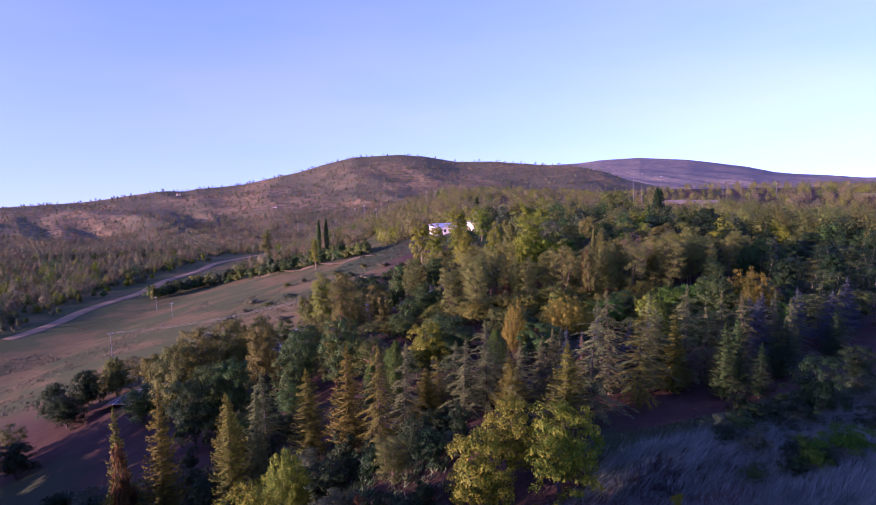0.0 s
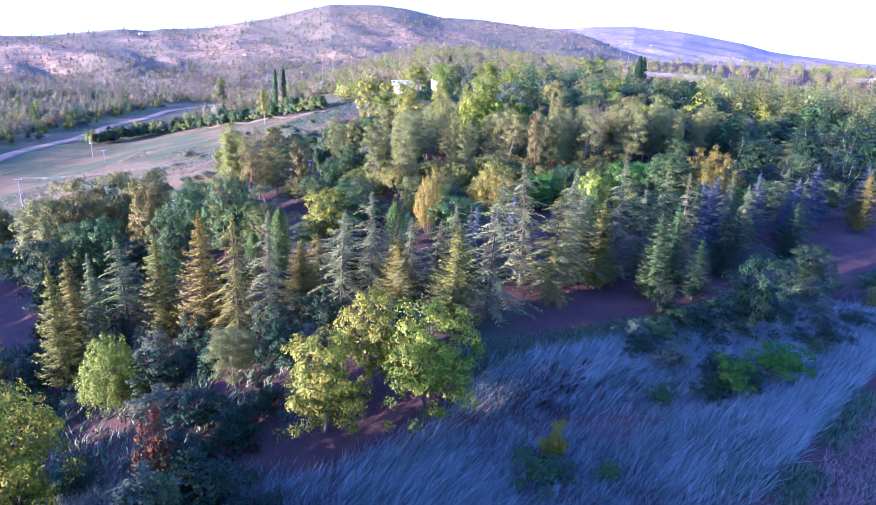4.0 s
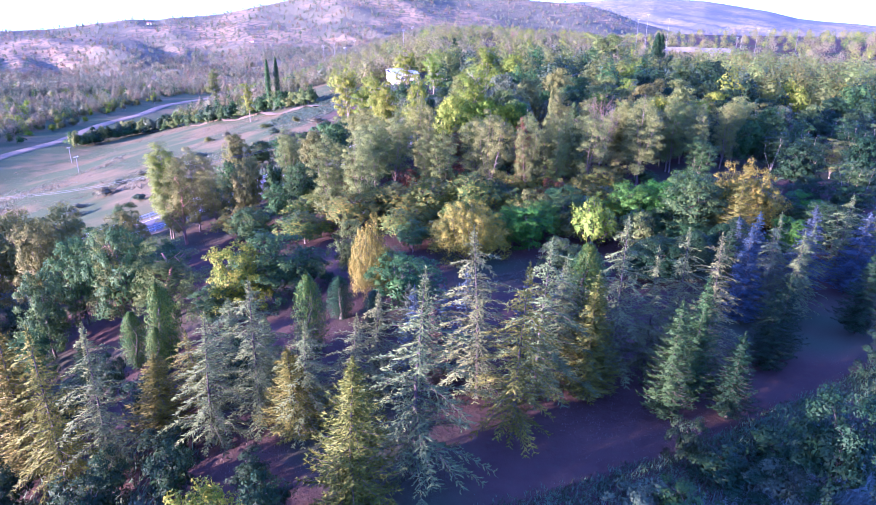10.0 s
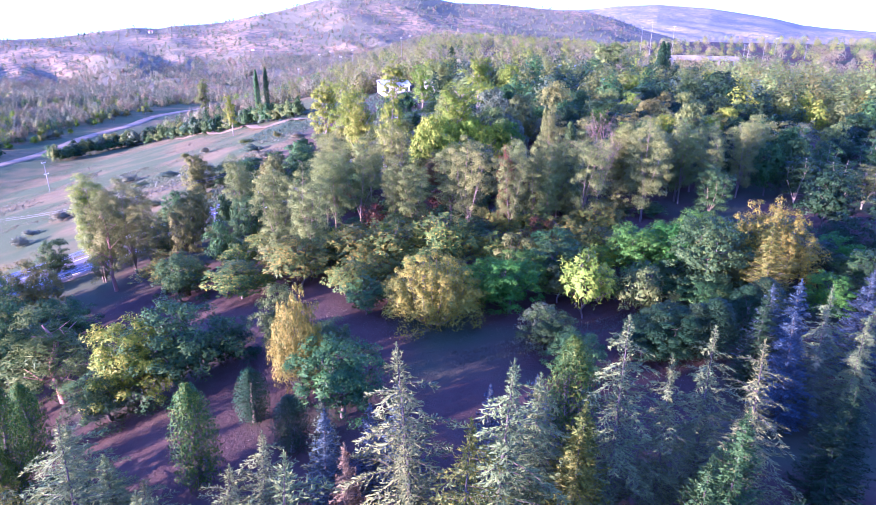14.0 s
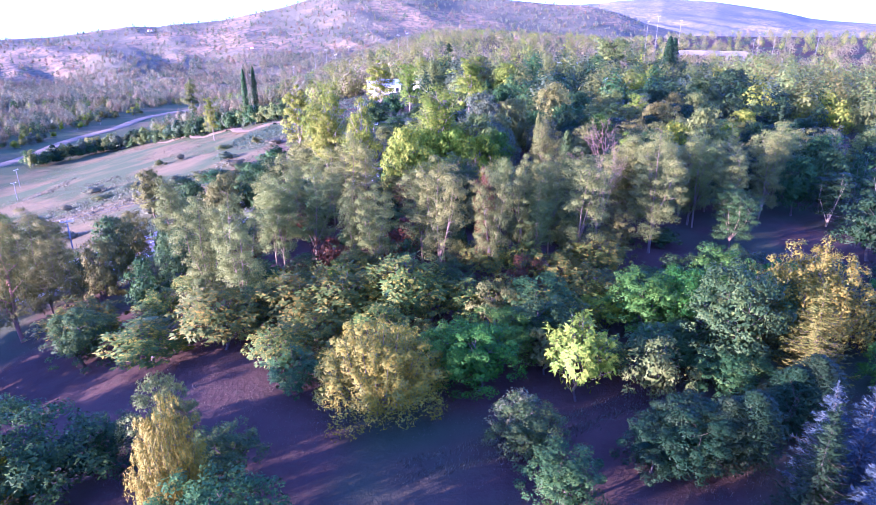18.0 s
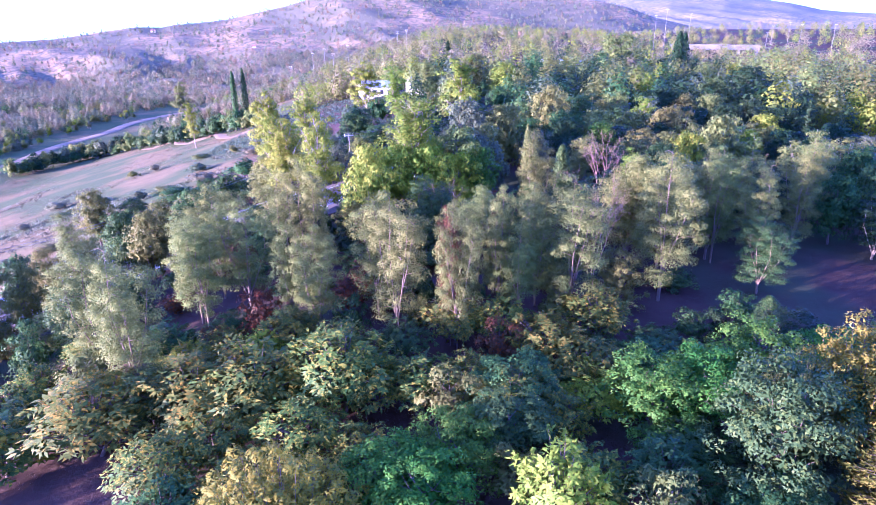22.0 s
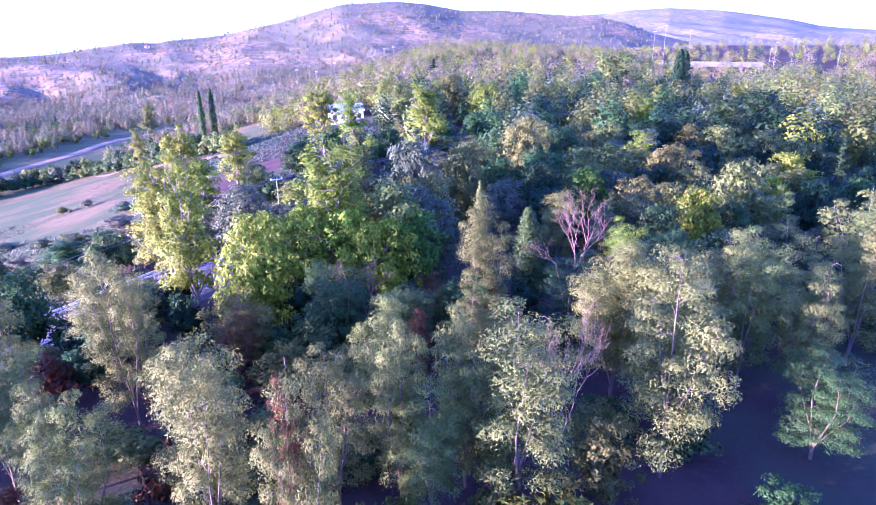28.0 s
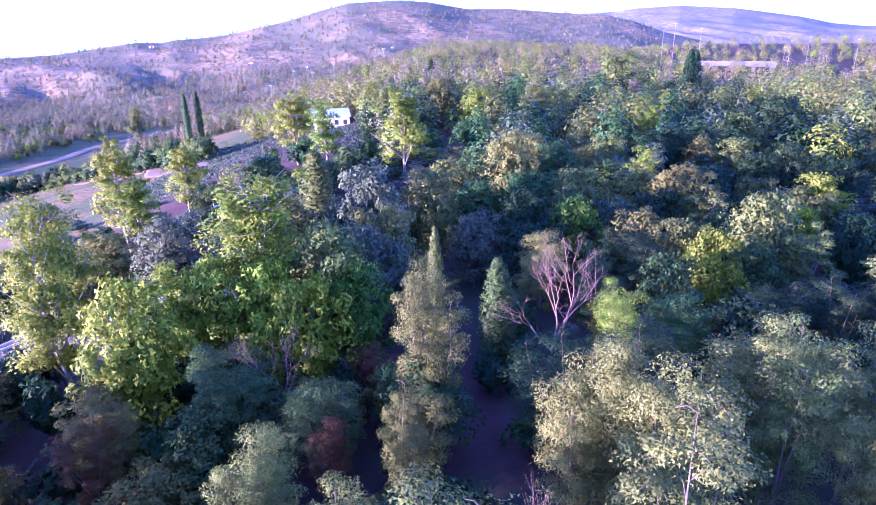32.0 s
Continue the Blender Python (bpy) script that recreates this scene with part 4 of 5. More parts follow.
plant("bush", "bright", 25.6, 36.5, 2.8, 4.0)
plant("bush", "dark", 22.4, 45.2, 2.2, 5.0)
plant("bush", "dark", 26.3, 46.7, 2.5, 5.0)
plant("broadleaf", "dark", 39.9, 56.0, 5.0, 5.0)
plant("bush", "grey", 16.5, 42.3, 1.8, 4.0)
plant("broadleaf", "dry", -57.1, 88.6, 14.8, 9.5)
plant("broadleaf", "dry", -52.7, 92.9, 13.4, 8.5)
plant("broadleaf", "dry", -45.4, 86.7, 12.4, 7.5)
plant("broadleaf", "dry", -59.7, 83.6, 13.9, 9.0)
plant("broadleaf", "green", -50.3, 74.8, 11.1, 9.0)
plant("broadleaf", "dark", -51.8, 70.2, 10.9, 9.0)
plant("broadleaf", "green", -47.1, 75.0, 10.8, 8.0)
plant("broadleaf", "green", -37.1, 80.4, 10.6, 7.0)
plant("broadleaf", "dry", -36.9, 91.9, 9.6, 6.0)
plant("broadleaf", "green", -30.1, 86.0, 6.3, 6.0)
plant("broadleaf", "green", -37.2, 73.6, 9.8, 6.0)
plant("broadleaf", "green", -20.8, 93.5, 5.5, 6.0)
plant("locust", "locust", -38.3, 108.7, 16.1, 7.0)
plant("locust", "dry", -34.2, 109.4, 13.8, 7.0)
plant("pine", "pine", -30.6, 76.8, 12.5, 7.0)
plant("broadleaf", "green", -28.9, 75.6, 11.5, 7.0)
plant("broadleaf", "dry", -28.9, 120.9, 8.0, 4.5)
plant("broadleaf", "dry", -27.1, 114.1, 9.0, 5.0)
plant("broadleaf", "dry", -45.4, 125.7, 9.0, 6.0)
plant("broadleaf", "dry", -41.8, 152.9, 9.0, 6.0)
plant("broadleaf", "green", -15.1, 130.7, 9.0, 7.0)
plant("chestnut", "chestnut", -8.4, 94.8, 5.2, 6.5)
plant("chestnut", "chestnut", -1.7, 96.3, 5.2, 6.5)
plant("chestnut", "chestnut", 2.6, 94.6, 5.2, 6.5)
plant("chestnut", "chestnut", 7.9, 100.8, 5.2, 6.5)
plant("chestnut", "chestnut", 11.1, 95.9, 5.2, 6.5)
plant("chestnut", "chestnut", 16.8, 105.4, 5.2, 6.5)
plant("chestnut", "chestnut", 20.7, 105.5, 5.2, 6.5)
plant("chestnut", "chestnut", 24.1, 102.6, 5.2, 6.5)
plant("chestnut", "chestnut", 29.1, 106.6, 5.2, 6.5)
plant("chestnut", "chestnut", 14.6, 96.0, 5.2, 6.5)
plant("chestnut", "chestnut", 7.3, 90.6, 5.2, 6.5)
plant("chestnut", "chestnut", 21.0, 93.9, 5.2, 6.5)
plant("chestnut", "chestnut", 26.4, 98.7, 5.2, 6.5)
plant("broadleaf", "bright", 13.4, 85.9, 4.8, 6.0)
plant("broadleaf", "bright", 17.1, 88.5, 5.0, 6.0)
plant("broadleaf", "green", 20.5, 90.4, 5.0, 6.0)
plant("broadleaf", "bright", 29.8, 93.6, 6.0, 7.0)
plant("broadleaf", "bright", 33.3, 94.2, 6.0, 6.0)
plant("broadleaf", "bright", 37.8, 97.3, 6.5, 7.0)
plant("broadleaf", "green", 39.8, 92.4, 6.0, 7.0)
plant("bush", "green", 42.0, 109.6, 3.0, 4.0)
plant("broadleaf", "dry", 32.1, 112.3, 6.0, 5.0)
plant("locust", "locust", -5.6, 108.2, 11.0, 5.5)
plant("locust", "locust", -2.7, 111.4, 12.0, 6.0)
plant("locust", "dry", 2.3, 108.2, 10.5, 4.0)
plant("locust", "locust", 5.1, 106.8, 10.0, 5.0)
plant("locust", "locust", 9.7, 110.2, 11.5, 6.0)
plant("locust", "locust", 17.2, 110.5, 11.0, 5.0)
plant("locust", "locust", 22.5, 109.5, 10.0, 5.0)
plant("locust", "locust", 24.4, 112.9, 12.0, 5.0)
plant("bush", "rust", 12.0, 129.9, 3.5, 3.0)
plant("locust", "rust", 20.8, 124.7, 6.6, 3.0)
plant("locust", "rust", 7.0, 124.1, 6.6, 3.2)
plant("locust", "rust", 6.1, 127.6, 5.6, 3.0)
plant("locust", "rust", 16.4, 105.2, 12.4, 2.4)
plant("locust", "locust", 35.5, 123.1, 12.5, 6.0)
plant("locust", "locust", 45.1, 123.9, 13.0, 5.5)
plant("locust", "locust", 50.1, 126.5, 12.0, 5.0)
plant("locust", "green", 46.8, 116.1, 8.0, 6.0)
plant("locust", "locust", 61.4, 136.2, 12.0, 6.0)
plant("bush", "dark", 39.4, 105.9, 3.0, 3.5)
plant("thuja", "green", 43.3, 106.7, 4.2, 2.6)
plant("broadleaf", "dark", 43.7, 103.5, 4.0, 6.0)
plant("locust", "rust", 21.3, 135.7, 5.0, 4.0)
plant("broadleaf", "dry", 5.3, 129.1, 5.5, 6.0)
plant("bare", "dry", 15.6, 132.6, 8.0, 4.0)
plant("broadleaf", "lime", 9.0, 139.4, 10.0, 6.5)
plant("broadleaf", "lime", 13.1, 138.7, 9.8, 6.0)
plant("broadleaf", "lime", 16.9, 136.8, 9.5, 6.5)
plant("broadleaf", "bright", 19.7, 139.5, 9.5, 6.0)
plant("broadleaf", "lime", 5.8, 139.5, 9.5, 6.0)
plant("locust", "dry", 7.3, 125.4, 8.0, 4.5)
plant("locust", "green", 13.6, 128.2, 9.0, 6.0)
plant("locust", "green", 19.8, 127.0, 7.5, 6.0)
plant("broadleaf", "locust", 14.5, 150.3, 8.0, 7.0)
plant("broadleaf", "grey", -3.7, 157.3, 8.0, 7.0)
plant("poplar", "poplar", -6.4, 142.7, 14.0, 9.0)
plant("poplar", "poplar", -72.6, 266.1, 15.0, 7.0)
for cx, cy, top in ((-88, 352, 1.0), (-84, 355, 2.0)):
    plant("column", "green", cx, cy, top - ground_z(cx, cy), 3.0)
plant("poplar", "dry", -130.5, 391, -8.0 - ground_z(-130.5, 391), 12.0)
plant("broadleaf", "green", 32.1, 144.5, 5.0, 5.0)
plant("locust", "yellow", 39.7, 140.2, 7.0, 4.5)
plant("bush", "green", 32.9, 130.5, 3.0, 4.0)
plant("locust", "dry", 25.4, 124.7, 9.0, 5.0)
plant("locust", "locust", 44.7, 128.3, 10.0, 5.0)
plant("broadleaf", "dry", 45.6, 156.0, 9.0, 7.0)
plant("broadleaf", "dry", 48.3, 152.4, 9.0, 6.0)
plant("broadleaf", "lime", 64.5, 162.2, 8.0, 5.0)
plant("broadleaf", "grey", 58.8, 158.9, 9.0, 6.0)
plant("bush", "rust", 68.3, 159.5, 5.0, 4.0)
plant("broadleaf", "dry", 54.4, 172.1, 10.0, 9.0)
plant("broadleaf", "lime", 74.1, 177.6, 8.5, 7.0)
plant("broadleaf", "dry", 66.6, 199.4, 9.0, 7.0)
plant("broadleaf", "dry", 82.8, 218.8, 9.0, 7.0)
plant("broadleaf", "dark", 114.3, 263.9, 10.0, 12.0)
plant("poplar", "poplar", 65.5, 237.0, 12.0, 8.0)
plant("poplar", "poplar", 76.4, 253.7, 12.0, 6.0)
plant("cedar", "dark", 83.2, 240.4, 10.0, 7.0)
plant("broadleaf", "locust", 38.6, 199.2, 9.0, 10.0)
plant("broadleaf", "green", 31.0, 187.6, 9.0, 9.0)
plant("broadleaf", "green", 47.5, 184.3, 8.0, 8.0)
plant("broadleaf", "green", 1.8, 67.3, 6.0, 7.0)
plant("thuja", "dark", -0.9, 63.4, 4.5, 2.6)
plant("thuja", "dark", -4.5, 66.9, 4.5, 2.6)
plant("thuja", "thuja", -20.7, 66.3, 7.0, 2.8)
plant("thuja", "thuja", -23.4, 65.0, 6.0, 2.6)
plant("thuja", "thuja", -19.7, 61.7, 5.0, 2.2)
plant("bush", "dark", -10.2, 76.2, 3.0, 6.0)
plant("broadleaf", "green", -17.1, 70.3, 4.5, 6.0)
plant("cedar", "silver", -11.8, 57.8, 8.0, 8.0)
plant("cedar", "silver", -5.4, 52.8, 7.0, 6.0)
plant("cedar", "olive", -13.4, 54.8, 7.0, 5.0)
plant("broadleaf", "green", 19.6, 72.6, 4.0, 5.0)
plant("broadleaf", "dark", 28.1, 76.2, 4.5, 6.0)
plant("broadleaf", "green", 18.0, 77.0, 4.0, 5.0)
# the column form stands in for a dead snag hung with brown vines
plant("column", "dry", 26.0, 139.8, 13.3, 1.7)
plant("broadleaf", "green", 25.8, 130.5, 7.0, 6.0)
plant("broadleaf", "green", 14.2, 129.3, 6.0, 6.0)
plant("bush", "dark", 30.3, 137.6, 3.0, 4.0)
plant("broadleaf", "grey", 17.4, 162.5, 9.0, 7.0)
plant("broadleaf", "green", 29.3, 171.4, 8.0, 8.0)


# ---- the wood filled up: trees that stand too thick to tell one from the next ----
STANDS = [(o.location.x, o.location.y) for o in scene.objects if o.parent is None and "category" in o and o["category"] == "tree"]


def room(x, y, gap):
    return all((x - a) ** 2 + (y - b) ** 2 > gap * gap for a, b in STANDS)


def grove(count, xs, ys, stand, heights, widths, gap, keep=lambda x, y: True):
    """Plants up to count trees of the given mix between xs and ys wherever there is room."""
    for _ in range(count * 6):
        x, y = dice.uniform(*xs), dice.uniform(*ys)
        if keep(x, y) and room(x, y, gap):
            kind, colour = dice.choice(stand)
            plant(kind, colour, x, y, dice.uniform(*heights), dice.uniform(*widths))
            STANDS.append((x, y))
            count -= 1
            if count == 0:
                return


def road_x(y):
    return float(np.interp(y, (105, 117, 127, 139, 147, 160, 172, 200, 240), (-78, -50, -33, -12, -4, 5, 13, 31, 55)))


def bank_low(x):
    return float(np.interp(x, (-34, -17, 0, 13, 22, 34, 55), (22, 17, 12, 17, 25, 36, 52)))


def bank_high(x):
    return float(np.interp(x, (-34, -9, 3, 20, 41, 60), (30, 30, 38.5, 45, 57, 70)))


MIXED = [("broadleaf", c) for c in ("locust", "green", "dry", "grey", "dark", "yellow", "locust", "green", "dry", "dark", "green")] + [("locust", "locust"), ("poplar", "poplar"), ("pine", "pine")]
off_road = lambda x, y: abs(x - road_x(y)) > 7
lane = lambda x, y: off_road(x, y) and not (26 < x < 34 and y < 165)
# low growth under the locusts
grove(44, (-16, 36), (82, 104), [("chestnut", "chestnut"), ("chestnut", "chestnut"), ("chestnut", "green"), ("bush", "dry"), ("chestnut", "chestnut"), ("chestnut", "yellow"), ("broadleaf", "green")], (3.2, 5.2), (4.5, 6.5), 3.0, lambda x, y: y > (90 if x < -3 else 84 - 0.12 * x))
grove(34, (-14, 40), (100, 124), [("bush", "green"), ("bush", "green"), ("bush", "rust"), ("bush", "dry"), ("broadleaf", "green")], (2, 4.5), (3, 5), 2.2)
grove(26, (-12, 26), (122, 140), [("bush", "dark"), ("broadleaf", "green"), ("broadleaf", "dry"), ("bush", "green")], (2.5, 6), (3, 5.5), 2.4, lane)
# east of the lane and behind it; dark leaf colour stands in for deep shade
grove(46, (34, 76), (124, 168), [("locust", "green"), ("broadleaf", "dark"), ("locust", "dark"), ("broadleaf", "green"), ("locust", "locust")], (6.5, 10), (5, 8), 4.4)
grove(26, (6, 46), (150, 205), MIXED, (7, 10.5), (6, 9), 5.0, lambda x, y: x > road_x(y) + 6)
grove(32, (44, 84), (150, 205), [("broadleaf", "dark"), ("broadleaf", "dark"), ("locust", "green"), ("poplar", "grey"), ("broadleaf", "locust")], (7, 10), (6, 9), 5.0)
grove(60, (62, 130), (92, 175), [("broadleaf", "dark"), ("broadleaf", "dark"), ("locust", "dark"), ("locust", "green")], (7, 10), (6, 9), 5.6, lambda x, y: y > 100 + 0 * x)
# behind the conifers and along the western edge
grove(16, (20, 62), (84, 100), [("broadleaf", "green"), ("broadleaf", "bright"), ("broadleaf", "dark")], (4, 6.5), (5, 7), 4.0, lambda x, y: x > 28)
grove(12, (30, 70), (64, 90), [("spruce", "dark"), ("spruce", "olive"), ("blue_spruce", "blue")], (7.5, 10), (4, 6), 4.0, lambda x, y: y > 42 + 0.62 * x and y < 62 + 0.62 * x)
grove(22, (-95, -40), (82, 118), [("broadleaf", "green"), ("broadleaf", "dry"), ("broadleaf", "dark"), ("locust", "dry")], (6, 9), (5, 8), 5.0, lambda x, y: off_road(x, y) and x < road_x(y + 12))
grove(14, (-46, -20), (62, 90), [("broadleaf", "green"), ("broadleaf", "dark"), ("bush", "green")], (4, 7), (4, 6), 4.5, lambda x, y: x < -34 or y > 100)
grove(20, (-40, -8), (104, 138), [("broadleaf", "dry"), ("locust", "locust"), ("bush", "green"), ("broadleaf", "green")], (4, 9), (4, 6), 4.0, lambda x, y: x > road_x(y) + 5)
grove(60, (-40, 40), (150, 262), [("broadleaf", "grey"), ("bush", "green"), ("bush", "green"), ("broadleaf", "locust"), ("broadleaf", "green")], (2.5, 7), (4, 8), 4.6, lambda x, y: -48 < x - road_x(y) < -8)
# low scrub scattered at the near edge of the meadow
grove(26, (-88, -34), (140, 236), [("bush", "grey"), ("bush", "dry"), ("bush", "misty")], (1.0, 2.4), (3, 6.5), 5.0, lambda x, y: x < road_x(y) - 14)
# dark scrub in the damp hollow
grove(40, (14, 60), (28, 70), [("bush", "dark"), ("bush", "grey"), ("bush", "green"), ("bush", "dark")], (1.2, 2.6), (2.6, 4.6), 2.2, lambda x, y: bank_low(x) + 6 < y < bank_high(x) - 2.5)
# undergrowth on the slope below the first trees, its leaves coloured dark for the shade there
grove(70, (-75, -12), (14, 66), [("bush", "dark"), ("bush", "dark"), ("bush", "grey"), ("broadleaf", "dark"), ("bush", "dark")], (1.6, 4.2), (3.5, 6), 3.0, lambda x, y: y < 46 - 0.3 * x)
grove(34, (-60, -4), (40, 64), [("bush", "dark"), ("bush", "dark"), ("spruce", "dark")], (2, 4.5), (3, 4.5), 2.4, lambda x, y: x < -0.5 * (y - 42))
# tall belt of trees behind, unseen, added to keep the bank and the feet of the wood in shade
for i in range(30):
    f = (i + 0.5) / 30
    bx, by = -48 + 36 * f + (2 if i % 2 else -2), 4.5 - 32 * f + (2 if i % 2 else -2)
    plant(("locust", "poplar")[i % 2], "locust", bx, by, 16 - ground_z(bx, by) + dice.uniform(-1, 2), 11)
# second unseen row, its heights set by where its shade should fall
for i in range(36):
    f = (i + 0.5) / 36
    bx, by = -47 - 68 * f + dice.uniform(-3, 1), 9 + 66 * f + dice.uniform(-3, 1)
    plant(("locust", "poplar")[i % 2], "locust", bx, by, -3 + 11.5 * (1 - step01(f / 0.07)) - ground_z(bx, by) + dice.uniform(-1.5, 1), 11)


# ---- hedge along the meadow ----
def hedge_line(t):
    pts = ((-168, 306), (-154, 336), (-126, 330), (-93, 303), (-74, 295), (-48, 280))
    k = min(int(t * 5), 4)
    f = t * 5 - k
    return pts[k][0] * (1 - f) + pts[k + 1][0] * f, pts[k][1] * (1 - f) + pts[k + 1][1] * f


for i in range(110):
    hx, hy = hedge_line(i / 110)
    plant("bush", dice.choice(("green", "locust", "dark", "grey", "green")), hx + dice.uniform(-3, 3), hy + dice.uniform(-3, 3), dice.uniform(4, 8), dice.uniform(5, 8))


# young trees between the track and the river wood
for i in range(90):
    ty = 215 + 260 * dice.random()
    plant(dice.choice(("broadleaf", "poplar", "bush")), dice.choice(("grey", "locust", "dry", "green", "poplar")), -198 - 20 * dice.random(), ty, dice.uniform(2.5, 5.5), dice.uniform(2.5, 5))


# ---- far woods ----
def wood(name, label, colour, spots, tall, leaf_size, per, seed):
    """A wood too far off to count: many small crowns of leaves."""
    rng = np.random.default_rng(seed)
    tris = []
    for x, y, z in spots:
        h = tall * rng.uniform(0.6, 1.25)
        w = h * rng.uniform(0.28, 0.5)
        d = unit(rng.normal(size=(per, 3)))
        r = rng.uniform(0.55, 1.0, (per, 1))
        squeeze = (1 - 0.45 * (d[:, 2:] > 0) * d[:, 2:])
        pos = np.array([x, y, z + h * 0.5]) + d * r * (w, w, h * 0.52) * np.concatenate([squeeze, squeeze, np.ones_like(squeeze)], 1)
        tris.append(leaves_at(rng, pos, d, leaf_size * (h / tall), slim=0.75, jitter=0.4))
    tris, shades = joined(tris)
    return tagged(new(name, leaf_mesh(name, tris, LEAVES[colour], shades)), label, "wood", kind="stuff")


def far_spots(count, bearing, reach, seed, keep=lambda x, y: True, power=1.6):
    rng = random.Random(seed)
    out = []
    while len(out) < count:
        b, r = radians(rng.uniform(*bearing)), reach[0] + (reach[1] - reach[0]) * rng.random() ** power
        x, y = r * math.sin(b), r * math.cos(b)
        if keep(x, y) and noise.noise((x * 0.012, y * 0.012, seed)) > -0.28:
            z = ground_z(x, y)
            if r > 620:
                z = max(z, hill_one(x, y))
            out.append((x, y, z - 0.5))
    return out


beyond = lambda x, y: x < -214 or y > 540 or (y > 375 and -152 < x < -60)
# the misty and mauve stands carry distance haze in their leaf colour
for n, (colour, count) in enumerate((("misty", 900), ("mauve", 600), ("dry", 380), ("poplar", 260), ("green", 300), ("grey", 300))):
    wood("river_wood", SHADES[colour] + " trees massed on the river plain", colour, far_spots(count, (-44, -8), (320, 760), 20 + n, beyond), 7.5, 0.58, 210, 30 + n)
for n, (colour, count) in enumerate((("locust", 700), ("green", 350), ("misty", 600), ("dry", 350), ("poplar", 250), ("mauve", 250))):
    wood("plain_wood", SHADES[colour] + " trees massed across the plain", colour, far_spots(count, (-9, 42), (300, 1060), 40 + n, lambda x, y: True), 10, 0.7, 200, 50 + n)


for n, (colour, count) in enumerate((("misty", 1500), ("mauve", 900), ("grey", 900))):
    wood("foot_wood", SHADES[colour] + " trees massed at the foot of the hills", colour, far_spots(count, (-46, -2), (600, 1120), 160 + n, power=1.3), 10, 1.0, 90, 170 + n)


def near_spots(count, xs, ys, seed, gap=5.0):
    rng = random.Random(seed)
    spots = []
    for _ in range(count * 5):
        x, y = rng.uniform(*xs), rng.uniform(*ys)
        if len(spots) < count and room(x, y, gap):
            spots.append((x, y, ground_z(x, y) - 0.3))
            STANDS.append((x, y))
    return spots


for n, (colour, count) in enumerate((("locust", 60), ("green", 50), ("dry", 40), ("dark", 90), ("poplar", 26), ("grey", 40), ("yellow", 4))):
    wood("back_wood", SHADES[colour] + " trees standing close at the back of the wood", colour, near_spots(count, (2, 175), (198, 310), 80 + n), 11, 0.6, 640, 90 + n)
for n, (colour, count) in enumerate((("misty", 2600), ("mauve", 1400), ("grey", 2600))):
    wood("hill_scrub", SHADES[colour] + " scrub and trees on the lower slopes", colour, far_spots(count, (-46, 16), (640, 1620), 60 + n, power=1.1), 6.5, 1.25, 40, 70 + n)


def plantation_rows():
    rng = random.Random(5)
    return [(104 + 5.2 * i + rng.uniform(-1, 1) + 1.5 * j, 222 + 6.5 * j + rng.uniform(-1, 1), ground_z(104 + 5.2 * i, 222 + 6.5 * j) - 0.3) for j in range(13) for i in range(20)]


for n, (colour, tall) in enumerate((("locust", 15), ("dry", 14))):
    wood("poplar_plantation", SHADES[colour] + " poplars planted in close rows", colour, plantation_rows()[n::2], tall, 0.55, 520, 120 + n)


# ---- plain materials of the made things ----
def plain(name, a, b, scale, rough=0.7, metal=0.0, bumpy=0.2):
    m, nt, bsdf = material(name)
    n = noise_tex(nt, scale, 5, 0.65)
    nt.links.new(mix_rgb(nt, ramp(nt, n, 0.35, 0.65), a, b), bsdf.inputs["Base Color"])
    bsdf.inputs["Roughness"].default_value, bsdf.inputs["Metallic"].default_value = rough, metal
    bump(nt, bsdf, n, bumpy, 0.02)
    return m


ASPHALT = plain("worn asphalt", (0.055, 0.05, 0.055), (0.085, 0.08, 0.08), 1.5, 0.9)
VERGE = plain("dusty verge", (0.17, 0.13, 0.10), (0.10, 0.09, 0.055), 0.8, 0.95)
DIRT = plain("pale dirt", (0.24, 0.16, 0.06), (0.16, 0.112, 0.042), 0.15, 1.0)
ZINC = plain("galvanised steel", (0.62, 0.63, 0.66), (0.50, 0.51, 0.54), 3.0, 0.45, 0.6)
CONCRETE = plain("weathered concrete", (0.21, 0.20, 0.185), (0.16, 0.155, 0.145), 1.2, 0.85)
PAINT_LINE = plain("white road paint", (0.75, 0.75, 0.73), (0.62, 0.62, 0.6), 2.0, 0.6)
ROOF = plain("pale metal roofing", (0.40, 0.43, 0.50), (0.30, 0.33, 0.39), 0.4, 0.5, 0.1)
PLASTER = plain("pale plaster", (0.66, 0.61, 0.54), (0.56, 0.52, 0.46), 0.5, 0.85)
TILE = plain("red clay roof tiles", (0.32, 0.15, 0.10), (0.24, 0.11, 0.08), 0.8, 0.85)
PANE = plain("dark window glass", (0.03, 0.035, 0.045), (0.045, 0.05, 0.06), 1.0, 0.15)
CABLE = plain("black cable", (0.12, 0.12, 0.13), (0.09, 0.09, 0.10), 5.0, 0.5)
DECK = plain("grey bridge concrete", (0.11, 0.11, 0.13), (0.08, 0.08, 0.095), 0.2, 0.9)


